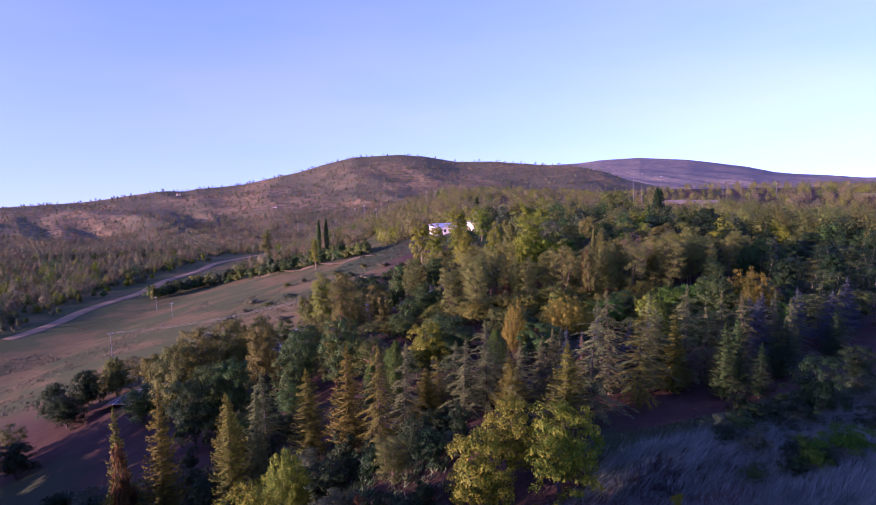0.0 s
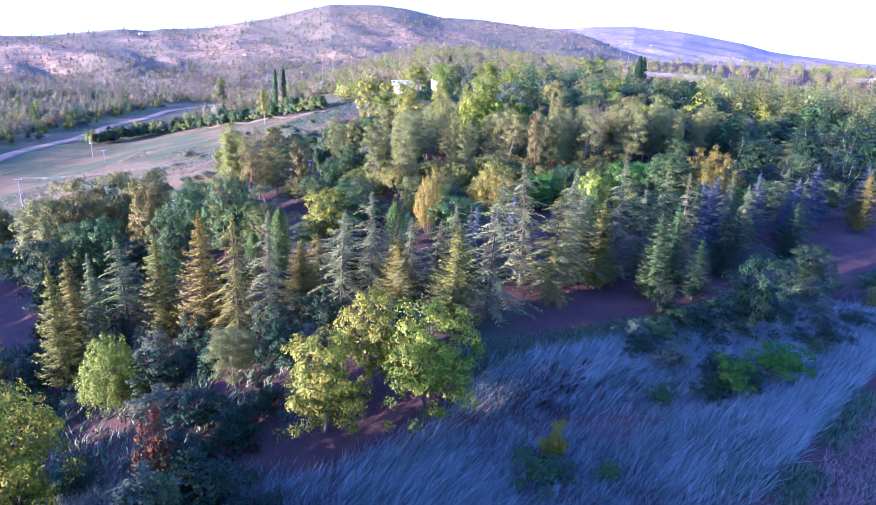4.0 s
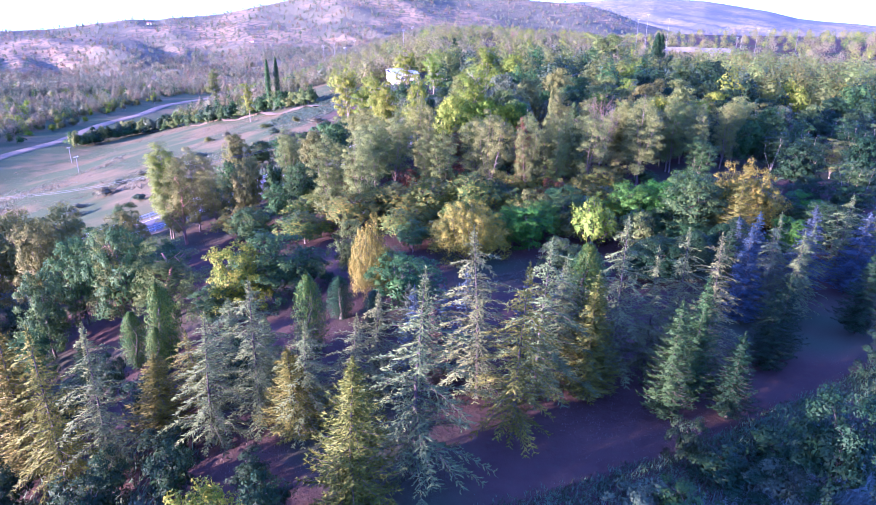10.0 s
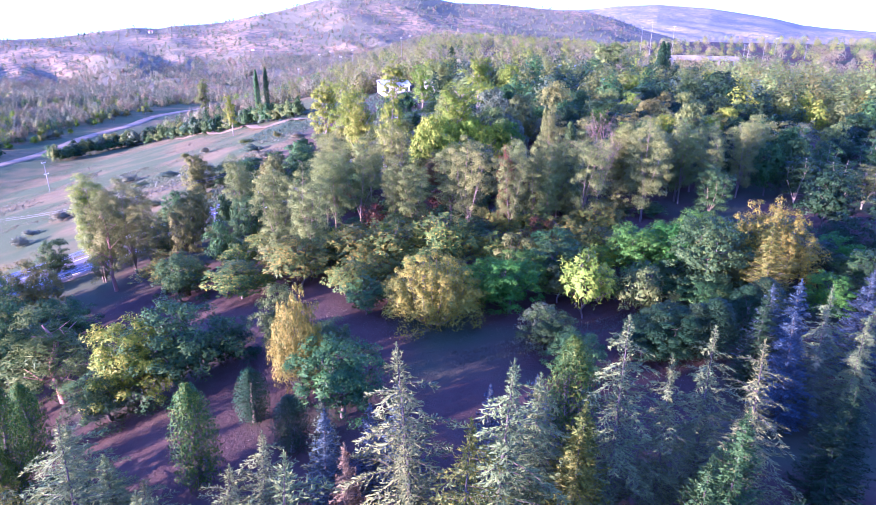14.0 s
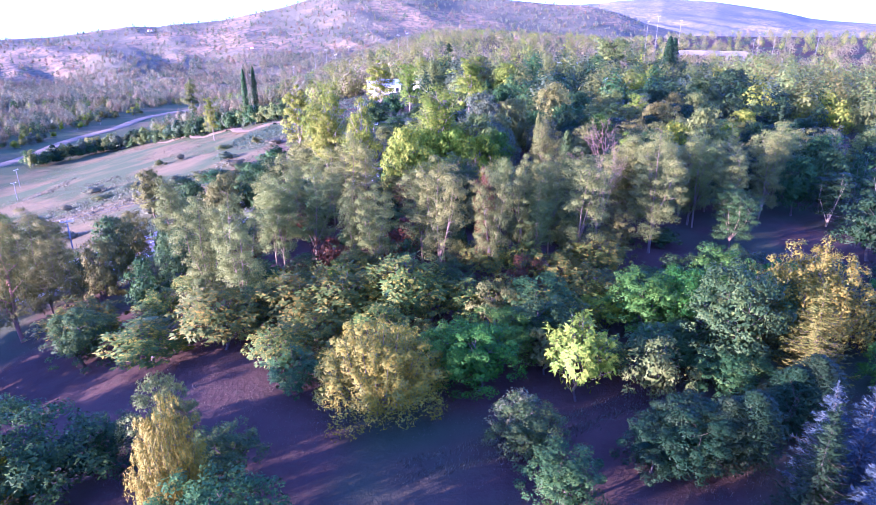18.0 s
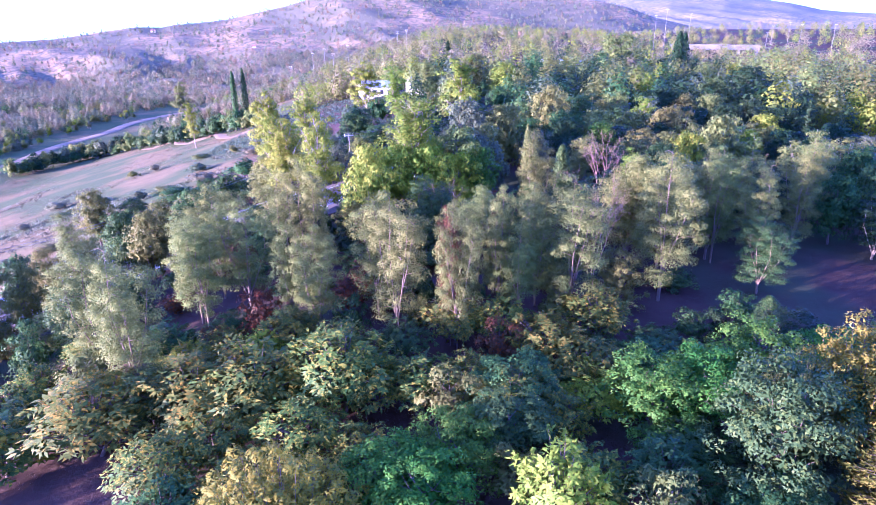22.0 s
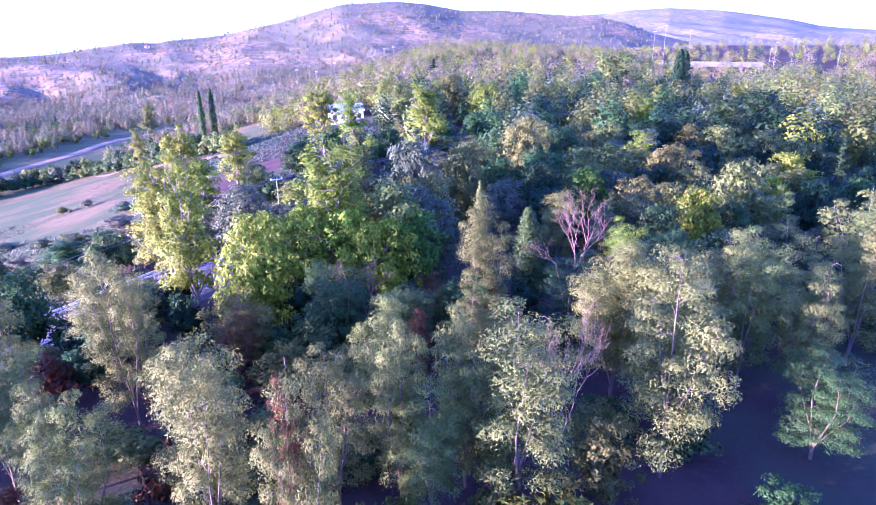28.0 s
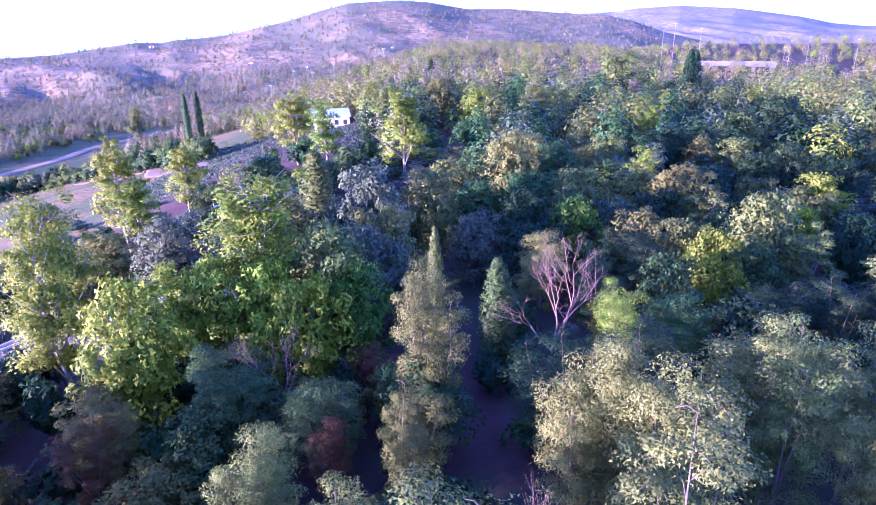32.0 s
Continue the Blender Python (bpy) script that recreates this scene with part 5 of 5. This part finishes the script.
def box(verts, faces, x0, y0, z0, x1, y1, z1):
    b = len(verts)
    verts += [(x, y, z) for z in (z0, z1) for x, y in ((x0, y0), (x1, y0), (x1, y1), (x0, y1))]
    faces += [tuple(b + i for i in f) for f in ((3, 2, 1, 0), (4, 5, 6, 7), (0, 1, 5, 4), (1, 2, 6, 5), (2, 3, 7, 6), (3, 0, 4, 7))]


def box_mesh(name, mat, *boxes):
    v, f = [], []
    for b in boxes:
        box(v, f, *b)
    return mesh_from(name, v, f, mat)


# ---- the road on its low bank, with a two-bar railing ----
def road_line(step=2.0):
    pts, y = [], 100.0
    while y <= 232:
        x = road_x(y)
        if not pts or math.dist(pts[-1][:2], (x, y)) >= step:
            pts.append((x, y, ground_z(x, y) + 0.75))
        y += 0.25
    for _ in range(3):
        pts = [pts[0]] + [tuple((a[k] + 2 * b[k] + c[k]) / 4 for k in range(3)) for a, b, c in zip(pts, pts[1:], pts[2:])] + [pts[-1]]
    return pts


def strip(name, line, offsets, mat):
    """A ribbon along line through points at (offset to its right, height)."""
    verts, faces, n = [], [], len(offsets)
    for i, p in enumerate(line):
        a, b = line[max(i - 1, 0)], line[min(i + 1, len(line) - 1)]
        d = Vector((b[0] - a[0], b[1] - a[1], 0)).normalized()
        for off, up in offsets:
            verts.append((p[0] + d.y * off, p[1] - d.x * off, p[2] + up))
    for i in range(len(line) - 1):
        for k in range(n - 1):
            a = i * n + k
            faces.append((a, a + 1, a + n + 1, a + n))
    return mesh_from(name, verts, faces, mat)


LINE = road_line()
road = tagged(new("road", strip("road", LINE, [(-3.4, 0), (0, 0.05), (3.4, 0)], ASPHALT)), "narrow grey asphalt road on a low bank", "road", kind="structure")
for off, up in ((-3.05, 0.012), (2.95, 0.012)):
    part("edge_line", strip("edge line", LINE, [(off, up), (off + 0.12, up)], PAINT_LINE), road, "white painted edge line")
for side in (-1, 1):
    part("verge", strip("verge", LINE, [(side * 3.4, -0.01), (side * 4.4, -0.08), (side * 6.6, -1.4)] if side > 0 else [(-6.6, -1.4), (-4.4, -0.08), (-3.4, -0.01)], VERGE), road, "dusty verge falling from the road")


def railing(line, off, name="guardrail"):
    """Two steel bars on short posts along the road."""
    rail = new(name)
    rail.location = line[0]
    v, f = [], []
    post = box_mesh("railing post", ZINC, (-0.06, -0.05, -0.5, 0.06, 0.05, 1.02))
    rows = []
    for i, p in enumerate(line):
        a, b = line[max(i - 1, 0)], line[min(i + 1, len(line) - 1)]
        d = Vector((b[0] - a[0], b[1] - a[1], 0)).normalized()
        rows.append((p[0] + d.y * off, p[1] - d.x * off, p[2], math.atan2(d.y, d.x)))
        o = part("post", post, rail)
        o.matrix_world = rail.matrix_world.inverted() @ pose(rows[-1][0] - line[0][0], rows[-1][1] - line[0][1], rows[-1][2] - line[0][2], 0, 0, math.degrees(rows[-1][3]))
        o.matrix_basis = pose(rows[-1][0] - line[0][0], rows[-1][1] - line[0][1], rows[-1][2] - line[0][2], 0, 0, math.degrees(rows[-1][3]))
    for up in (0.52, 0.92):
        prof = [(-0.05, -0.11), (0.05, -0.11), (0.05, 0.11), (-0.05, 0.11)]
        v, f = [], []
        for x, y, z, a in rows:
            for u, w in prof:
                v.append((x + math.sin(a) * u - line[0][0], y - math.cos(a) * u - line[0][1], z + up + w - line[0][2]))
        for i in range(len(rows) - 1):
            for k in range(4):
                f.append((i * 4 + k, i * 4 + (k + 1) % 4, i * 4 + 4 + (k + 1) % 4, i * 4 + 4 + k))
        part("bar", mesh_from("railing bar", v, f, ZINC), rail, "long galvanised steel bar")
    return tagged(rail, "two-bar galvanised steel railing along the road", "guardrail", "railings of the road")


railing(LINE[::1], 3.9)
railing(LINE[4:40], -3.9)


# ---- poles, wires ----
def utility_pole(x, y, height, turn=0.0, arms=1, label="slim concrete utility pole with a steel crossarm"):
    pole = new("utility_pole")
    pole.matrix_world = pose(x, y, ground_z(x, y), 0, 0, turn)
    v, f = [], []
    tube([(0, 0, -0.5), (0, 0, height * 0.5), (0, 0, height)], [0.13, 0.11, 0.08], 10, v, f)
    part("shaft", mesh_from("pole shaft", v, f, CONCRETE, True), pole)
    for k in range(arms):
        z = height - 0.35 - 0.9 * k
        part("crossarm", box_mesh("crossarm", ZINC, (-0.9, -0.06, z, 0.9, 0.06, z + 0.12)), pole, "grey steel crossarm")
        for u in (-0.8, 0.0, 0.8):
            v, f = [], []
            tube([(u, 0, z + 0.12), (u, 0, z + 0.22), (u, 0, z + 0.38)], [0.04, 0.07, 0.03], 6, v, f)
            part("insulator", mesh_from("insulator", v, f, PLASTER), pole, "pale ceramic insulator")
    return tagged(pole, label, "utility pole", "utility poles")


def wire(a, b, sag, name="overhead_wire"):
    v, f = [], []
    pts = [tuple(a[k] + (b[k] - a[k]) * t - (sag * 4 * t * (1 - t) if k == 2 else 0) for k in range(3)) for t in (i / 14 for i in range(15))]
    tube(pts, [0.022] * 15, 4, v, f)
    return tagged(new(name, mesh_from(name, v, f, CABLE)), "thin overhead wire sagging between poles", "wire", "overhead wires")


POLES = [(-113, 160, 9.0), (-42, 127.5, 8.2), (-3, 171, 6.0), (58, 236, 9.0)]
for px, py, ph in POLES:
    utility_pole(px, py, ph, 30)
for (ax, ay, ah), (bx, by, bh) in zip(POLES, POLES[1:]):
    for u in (-0.7, 0.7):
        wire((ax + u * 0.5, ay - u * 0.8, ground_z(ax, ay) + ah), (bx + u * 0.5, by - u * 0.8, ground_z(bx, by) + bh), 1.6)
utility_pole(-150, 269, 7.0, 70)
utility_pole(-128, 236, 6.0, 70)
for px, py, ph in ((-92, 537, 20), (-84, 541, 20), (-68, 492, 15), (-72, 574, 17), (-110, 540, 15), (-27, 520, 17), (-20, 512, 17)):
    utility_pole(px, py, ph, 10, 2, "tall pale power-line mast with two crossarms")


for px, py, ph in ((150, 517, 26), (156, 514, 30), (170, 508, 28), (238, 536, 22), (252, 541, 24), (264, 548, 22), (290, 552, 20), (232, 530, 18)):
    utility_pole(px, py, ph, 0, 1, "tall pale railway mast far off")


# ---- buildings ----
def gable_house(name, x, y, turn, w, d, h, roof_h, wall_mat, roof_mat, label, windows=3, sink=0.6):
    house = new(name)
    house.matrix_world = pose(x, y, ground_z(x, y), 0, 0, turn)
    part("wall", box_mesh("house walls", wall_mat, (-w / 2, -d / 2, -sink, w / 2, d / 2, h)), house)
    e = 0.5
    v = [(-w / 2 - e, -d / 2 - e, h), (w / 2 + e, -d / 2 - e, h), (w / 2 + e, d / 2 + e, h), (-w / 2 - e, d / 2 + e, h), (-w / 2 - e, 0, h + roof_h), (w / 2 + e, 0, h + roof_h)]
    v += [(a, b, c + 0.18) for a, b, c in v]
    f = [(0, 1, 5, 4), (2, 3, 4, 5), (7, 6, 10, 11), (9, 8, 11, 10), (0, 6, 7, 1), (2, 8, 9, 3), (0, 4, 10, 6), (4, 3, 9, 10), (1, 7, 11, 5), (5, 11, 8, 2), (0, 3, 2, 1)]
    part("roof", mesh_from("house roof", v, f, roof_mat), house, "pitched roof")
    for i in range(windows):
        u = -w / 2 + w * (i + 0.5) / windows
        win = part("window", box_mesh("window frame", PLASTER, (u - 0.7, -d / 2 - 0.05, h * 0.35, u + 0.7, -d / 2 - 0.003, h * 0.8)), house, "small framed window")
        part("pane", box_mesh("window pane", PANE, (u - 0.58, -d / 2 - 0.07, h * 0.38, u + 0.58, -d / 2 - 0.054, h * 0.77)), win)
    return tagged(house, label, "building")


gable_house("farm_shed", -13, 284, 15, 10, 16, 3.6, 1.3, PLASTER, ROOF, "long low shed with a pale metal roof among trees", 4)
gable_house("farm_shed", 3, 276, 15, 7, 10, 4.2, 1.2, PLASTER, ROOF, "low shed with a pale metal roof among trees", 3)
gable_house("farm_shed", 60, 330, -20, 18, 10, 5.0, 1.4, PLASTER, ROOF, "small shed with a pale metal roof far off", 3)


def apartment_block(x, y, turn, w, floors, bays):
    block = new("apartment_building")
    block.matrix_world = pose(x, y, -16, 0, 0, turn)
    h = floors * 3.0 + 6
    part("wall", box_mesh("block walls", CONCRETE, (-w / 2, -6, 0, w / 2, 6, h)), block)
    part("roof", box_mesh("block roof", CONCRETE, (-w / 2 - 0.5, -6.5, h, w / 2 + 0.5, 6.5, h + 0.6)), block, "flat overhanging roof")
    for r in range(floors):
        for c in range(bays):
            u, z = -w / 2 + w * (c + 0.5) / bays, h - 2.4 - 3.0 * r
            part("window", box_mesh("block window", PANE, (u - 0.9, -6.06, z, u + 0.9, -6.003, z + 1.5)), block)
    return tagged(block, "pale flat-roofed apartment building beyond the trees", "building", "apartment buildings")


apartment_block(372, 552, -32, 20, 3, 6)
apartment_block(408, 570, -36, 22, 3, 6)


def viaduct():
    bridge = new("railway_viaduct")
    bridge.matrix_world = pose(212, 572, -25, 0, 0, -20)
    part("deck", box_mesh("deck", DECK, (-32, -4, 17.5, 32, 4, 20.0)), bridge, "long grey concrete deck")
    part("parapet", box_mesh("parapet", DECK, (-32, -4.3, 20.0, 32, -4.0, 21.2)), bridge)
    for i in range(6):
        u = -30 + i * 12
        part("pier", box_mesh("pier", DECK, (u - 0.9, -3, 0, u + 0.9, 3, 17.5)), bridge)
    return tagged(bridge, "long grey concrete railway viaduct far beyond the wood", "bridge")


viaduct()


def hill_house(x, y, w, label):
    z = max(ground_z(x, y), hill_one(x, y))
    house = new("farmhouse")
    house.matrix_world = pose(x, y, z - 1, 0, 0, 20)
    part("wall", box_mesh("farmhouse walls", PLASTER, (-w / 2, -w / 3, -2, w / 2, w / 3, w * 0.5)), house)
    v = [(-w * 0.55, -w * 0.38, w * 0.5), (w * 0.55, -w * 0.38, w * 0.5), (w * 0.55, w * 0.38, w * 0.5), (-w * 0.55, w * 0.38, w * 0.5), (-w * 0.5, 0, w * 0.75), (w * 0.5, 0, w * 0.75)]
    part("roof", mesh_from("farmhouse roof", v, [(0, 1, 5, 4), (2, 3, 4, 5), (0, 4, 3), (1, 2, 5), (0, 3, 2, 1)], TILE), house, "clay tile roof")
    return tagged(house, label, "house", "farmhouses on the hills")


hill_house(-615, 1400, 9, "pale farmhouse with a clay roof on the hillside")
hill_house(-160, 1985, 11, "pale house among trees on the hilltop")
hill_house(-120, 1990, 9, "pale house among trees on the hilltop")
hill_house(-330, 1150, 7, "pale farmhouse with a clay roof on the hillside")

# ---- dirt track along the meadow ----
track = []
for k in range(60):
    f = k / 59
    tx, ty = float(np.interp(f, (0, 0.3, 0.6, 0.85, 1), (-192, -187, -185, -184, -166))), 225 + 300 * f
    track.append((tx + 2 * math.sin(k * 0.4), ty, ground_z(tx, ty) + 0.3))
tagged(new("dirt_track", strip("dirt_track", track, [(-3.6, -0.25), (-2.6, 0.02), (0, 0.08), (2.6, 0.02), (3.6, -0.25)], DIRT)), "pale dirt track along the edge of the meadow", "track", kind="structure")
field_edge = [(-44 - 1.2 * k, 262 + 1.0 * k + 6 * math.sin(k * 0.3), ground_z(-44 - 1.2 * k, 262 + 1.0 * k) + 0.28) for k in range(60)]
tagged(new("dirt_track", strip("dirt_track", field_edge, [(-3, -0.2), (-2, 0.02), (2, 0.02), (3, -0.2)], DIRT)), "pale worn strip along the hedge", "track", kind="structure")


# ---- grasses and reeds ----
def blade_material(name, a, b, c):
    m, nt, bsdf = material(name)
    geo = nt.nodes.new("ShaderNodeNewGeometry")
    col = mix_rgb(nt, ramp(nt, noise_tex(nt, 0.35, 3), 0.4, 0.6), a, b)
    nt.links.new(mix_rgb(nt, ramp(nt, geo.outputs["Random Per Island"], 0.5, 1.0), col, c), bsdf.inputs["Base Color"])
    bsdf.inputs["Roughness"].default_value = 0.6
    return m


RANK = blade_material("blue green weeds", (0.022, 0.055, 0.026), (0.03, 0.068, 0.03), (0.05, 0.08, 0.035))
DRY_PATH = blade_material("bleached path grass", (0.23, 0.165, 0.12), (0.17, 0.125, 0.09), (0.28, 0.21, 0.16))
REED = blade_material("grey reed blades", (0.17, 0.23, 0.165), (0.10, 0.165, 0.10), (0.36, 0.38, 0.29))
NETTLE = blade_material("green herb leaves", (0.05, 0.11, 0.035), (0.08, 0.15, 0.04), (0.12, 0.17, 0.06))
STRAW = blade_material("straw grass blades", (0.13, 0.095, 0.055), (0.10, 0.078, 0.046), (0.085, 0.08, 0.04))
BRAMBLE = blade_material("dark bramble leaves", (0.05, 0.06, 0.05), (0.09, 0.055, 0.05), (0.08, 0.10, 0.07))
HAY = blade_material("pale hay", (0.10, 0.072, 0.03), (0.08, 0.06, 0.026), (0.075, 0.07, 0.026))
WEED = blade_material("olive weed leaves", (0.07, 0.085, 0.04), (0.09, 0.10, 0.045), (0.12, 0.115, 0.06))


def tufts(name, label, mat, count, inside, xs, ys, length, blades, lean, seed, width=0.05):
    """A stand of grass: tufts of thin bent blades that lean with the wind."""
    rng = np.random.default_rng(seed)
    tris = []
    while count > 0:
        x, y = rng.uniform(*xs), rng.uniform(*ys)
        if not inside(x, y):
            continue
        count -= 1
        z = ground_z(x, y) - 0.05
        s = length * rng.uniform(0.6, 1.3, blades)[:, None]
        foot = np.array([x, y, z]) + rng.normal(size=(blades, 3)) * (0.28, 0.28, 0)
        way = unit(rng.normal(size=(blades, 3)) * (0.45, 0.45, 0.12) + np.array([lean[0], lean[1], 0.9]))
        tip = foot + way * s
        side = unit(np.cross(way, rng.normal(size=(blades, 3)))) * width
        tris.append((np.stack([foot - side, foot + side, tip], 1), unit(np.array([0, 0, 0.4]) + rng.normal(size=(blades, 3)) * 0.5)))
    tris, shades = joined(tris)
    return tagged(new(name, leaf_mesh(name, tris, mat, shades)), label, "grass", kind="stuff")


reeds_in = lambda x, y: bank_low(x) + 1.5 < y < bank_high(x) - 1.0 - 0.2 * max(0, x - 14) and noise.noise((x * 0.12, y * 0.12, 5)) > -0.8
tufts("reed_bed", "blue-grey reeds bent over in a damp hollow", REED, 11000, reeds_in, (-32, 58), (14, 70), 1.5, 10, (0.75, 0.15), 1, 0.026)
tufts("herb_strip", "strip of low green herbs beside the reeds", NETTLE, 4200, lambda x, y: abs(y - bank_high(x)) < 2.6, (0, 45), (36, 62), 0.3, 8, (0.1, 0.0), 2, 0.045)
tufts("herb_bank", "low green herbs and grass on the bank", NETTLE, 3600, lambda x, y: -1.5 < y - bank_low(x) < 5 and noise.noise((x * 0.15, y * 0.15, 2)) > -0.15, (-2, 58), (12, 60), 0.55, 8, (0.2, 0.0), 3, 0.045)
tufts("bramble_patch", "dark reddish brambles tangled in the hollow", BRAMBLE, 1800, lambda x, y: bank_low(x) + 5 < y < bank_high(x) - 3 and noise.noise((x * 0.09, y * 0.09, 9)) > 0.12, (-30, 58), (20, 66), 0.9, 9, (0.2, 0.1), 4, 0.1)
tufts("verge_grass", "dry mauve grass on the path", DRY_PATH, 6500, lambda x, y: -9 < y - bank_low(x) < -1, (6, 60), (4, 50), 0.4, 7, (0.2, 0.1), 5, 0.03)
tufts("wood_grass", "sparse dry grass under the trees", STRAW, 3000, lambda x, y: noise.noise((x * 0.08, y * 0.08, 1)) > 0.1, (-32, 62), (44, 104), 0.2, 7, (0.1, 0.1), 6, 0.014)
tufts("meadow_grass", "straw-coloured tussocks in the meadow", HAY, 9000, lambda x, y: x < -36 and noise.noise((x * 0.03, y * 0.03, 8)) > -0.1, (-190, -36), (165, 345), 0.26, 8, (0.3, 0.1), 7, 0.05)
tufts("meadow_herbs", "olive weeds in the meadow", WEED, 2400, lambda x, y: x < -30 and noise.noise((x * 0.035, y * 0.035, 12)) > 0.12, (-170, -30), (120, 260), 0.6, 8, (0.2, 0.1), 8, 0.07)
tufts("slope_grass", "rank dark grass on the western slope", NETTLE, 5200, lambda x, y: y < 46 - 0.35 * x, (-75, -12), (12, 72), 0.9, 8, (0.4, 0.1), 9, 0.06)
tufts("slope_reeds", "pale bent grass on the western slope", REED, 1600, lambda x, y: y < 30 - 0.1 * x and noise.noise((x * 0.07, y * 0.07, 21)) > -0.1, (-60, -12), (10, 45), 1.1, 8, (0.6, 0.1), 10, 0.04)
tufts("roadside_weeds", "tall blue-green weeds beyond the road", RANK, 8500, lambda x, y: -46 < x - road_x(y) < -7 or (y > 232 and x < 15), (-60, 40), (145, 305), 0.6, 9, (0.2, 0.1), 11, 0.06)


def rut_line(x):
    return float(np.interp(x, (10, 14, 19.5, 24.7, 29, 36), (75.5, 77, 79.4, 82.6, 84.6, 88)))


tufts("track_grass", "thin green grass between old wheel ruts", WEED, 700, lambda x, y: 0.55 < abs(y - rut_line(x)) < 0.95, (10, 36), (74, 90), 0.22, 7, (0.1, 0.1), 12, 0.03)
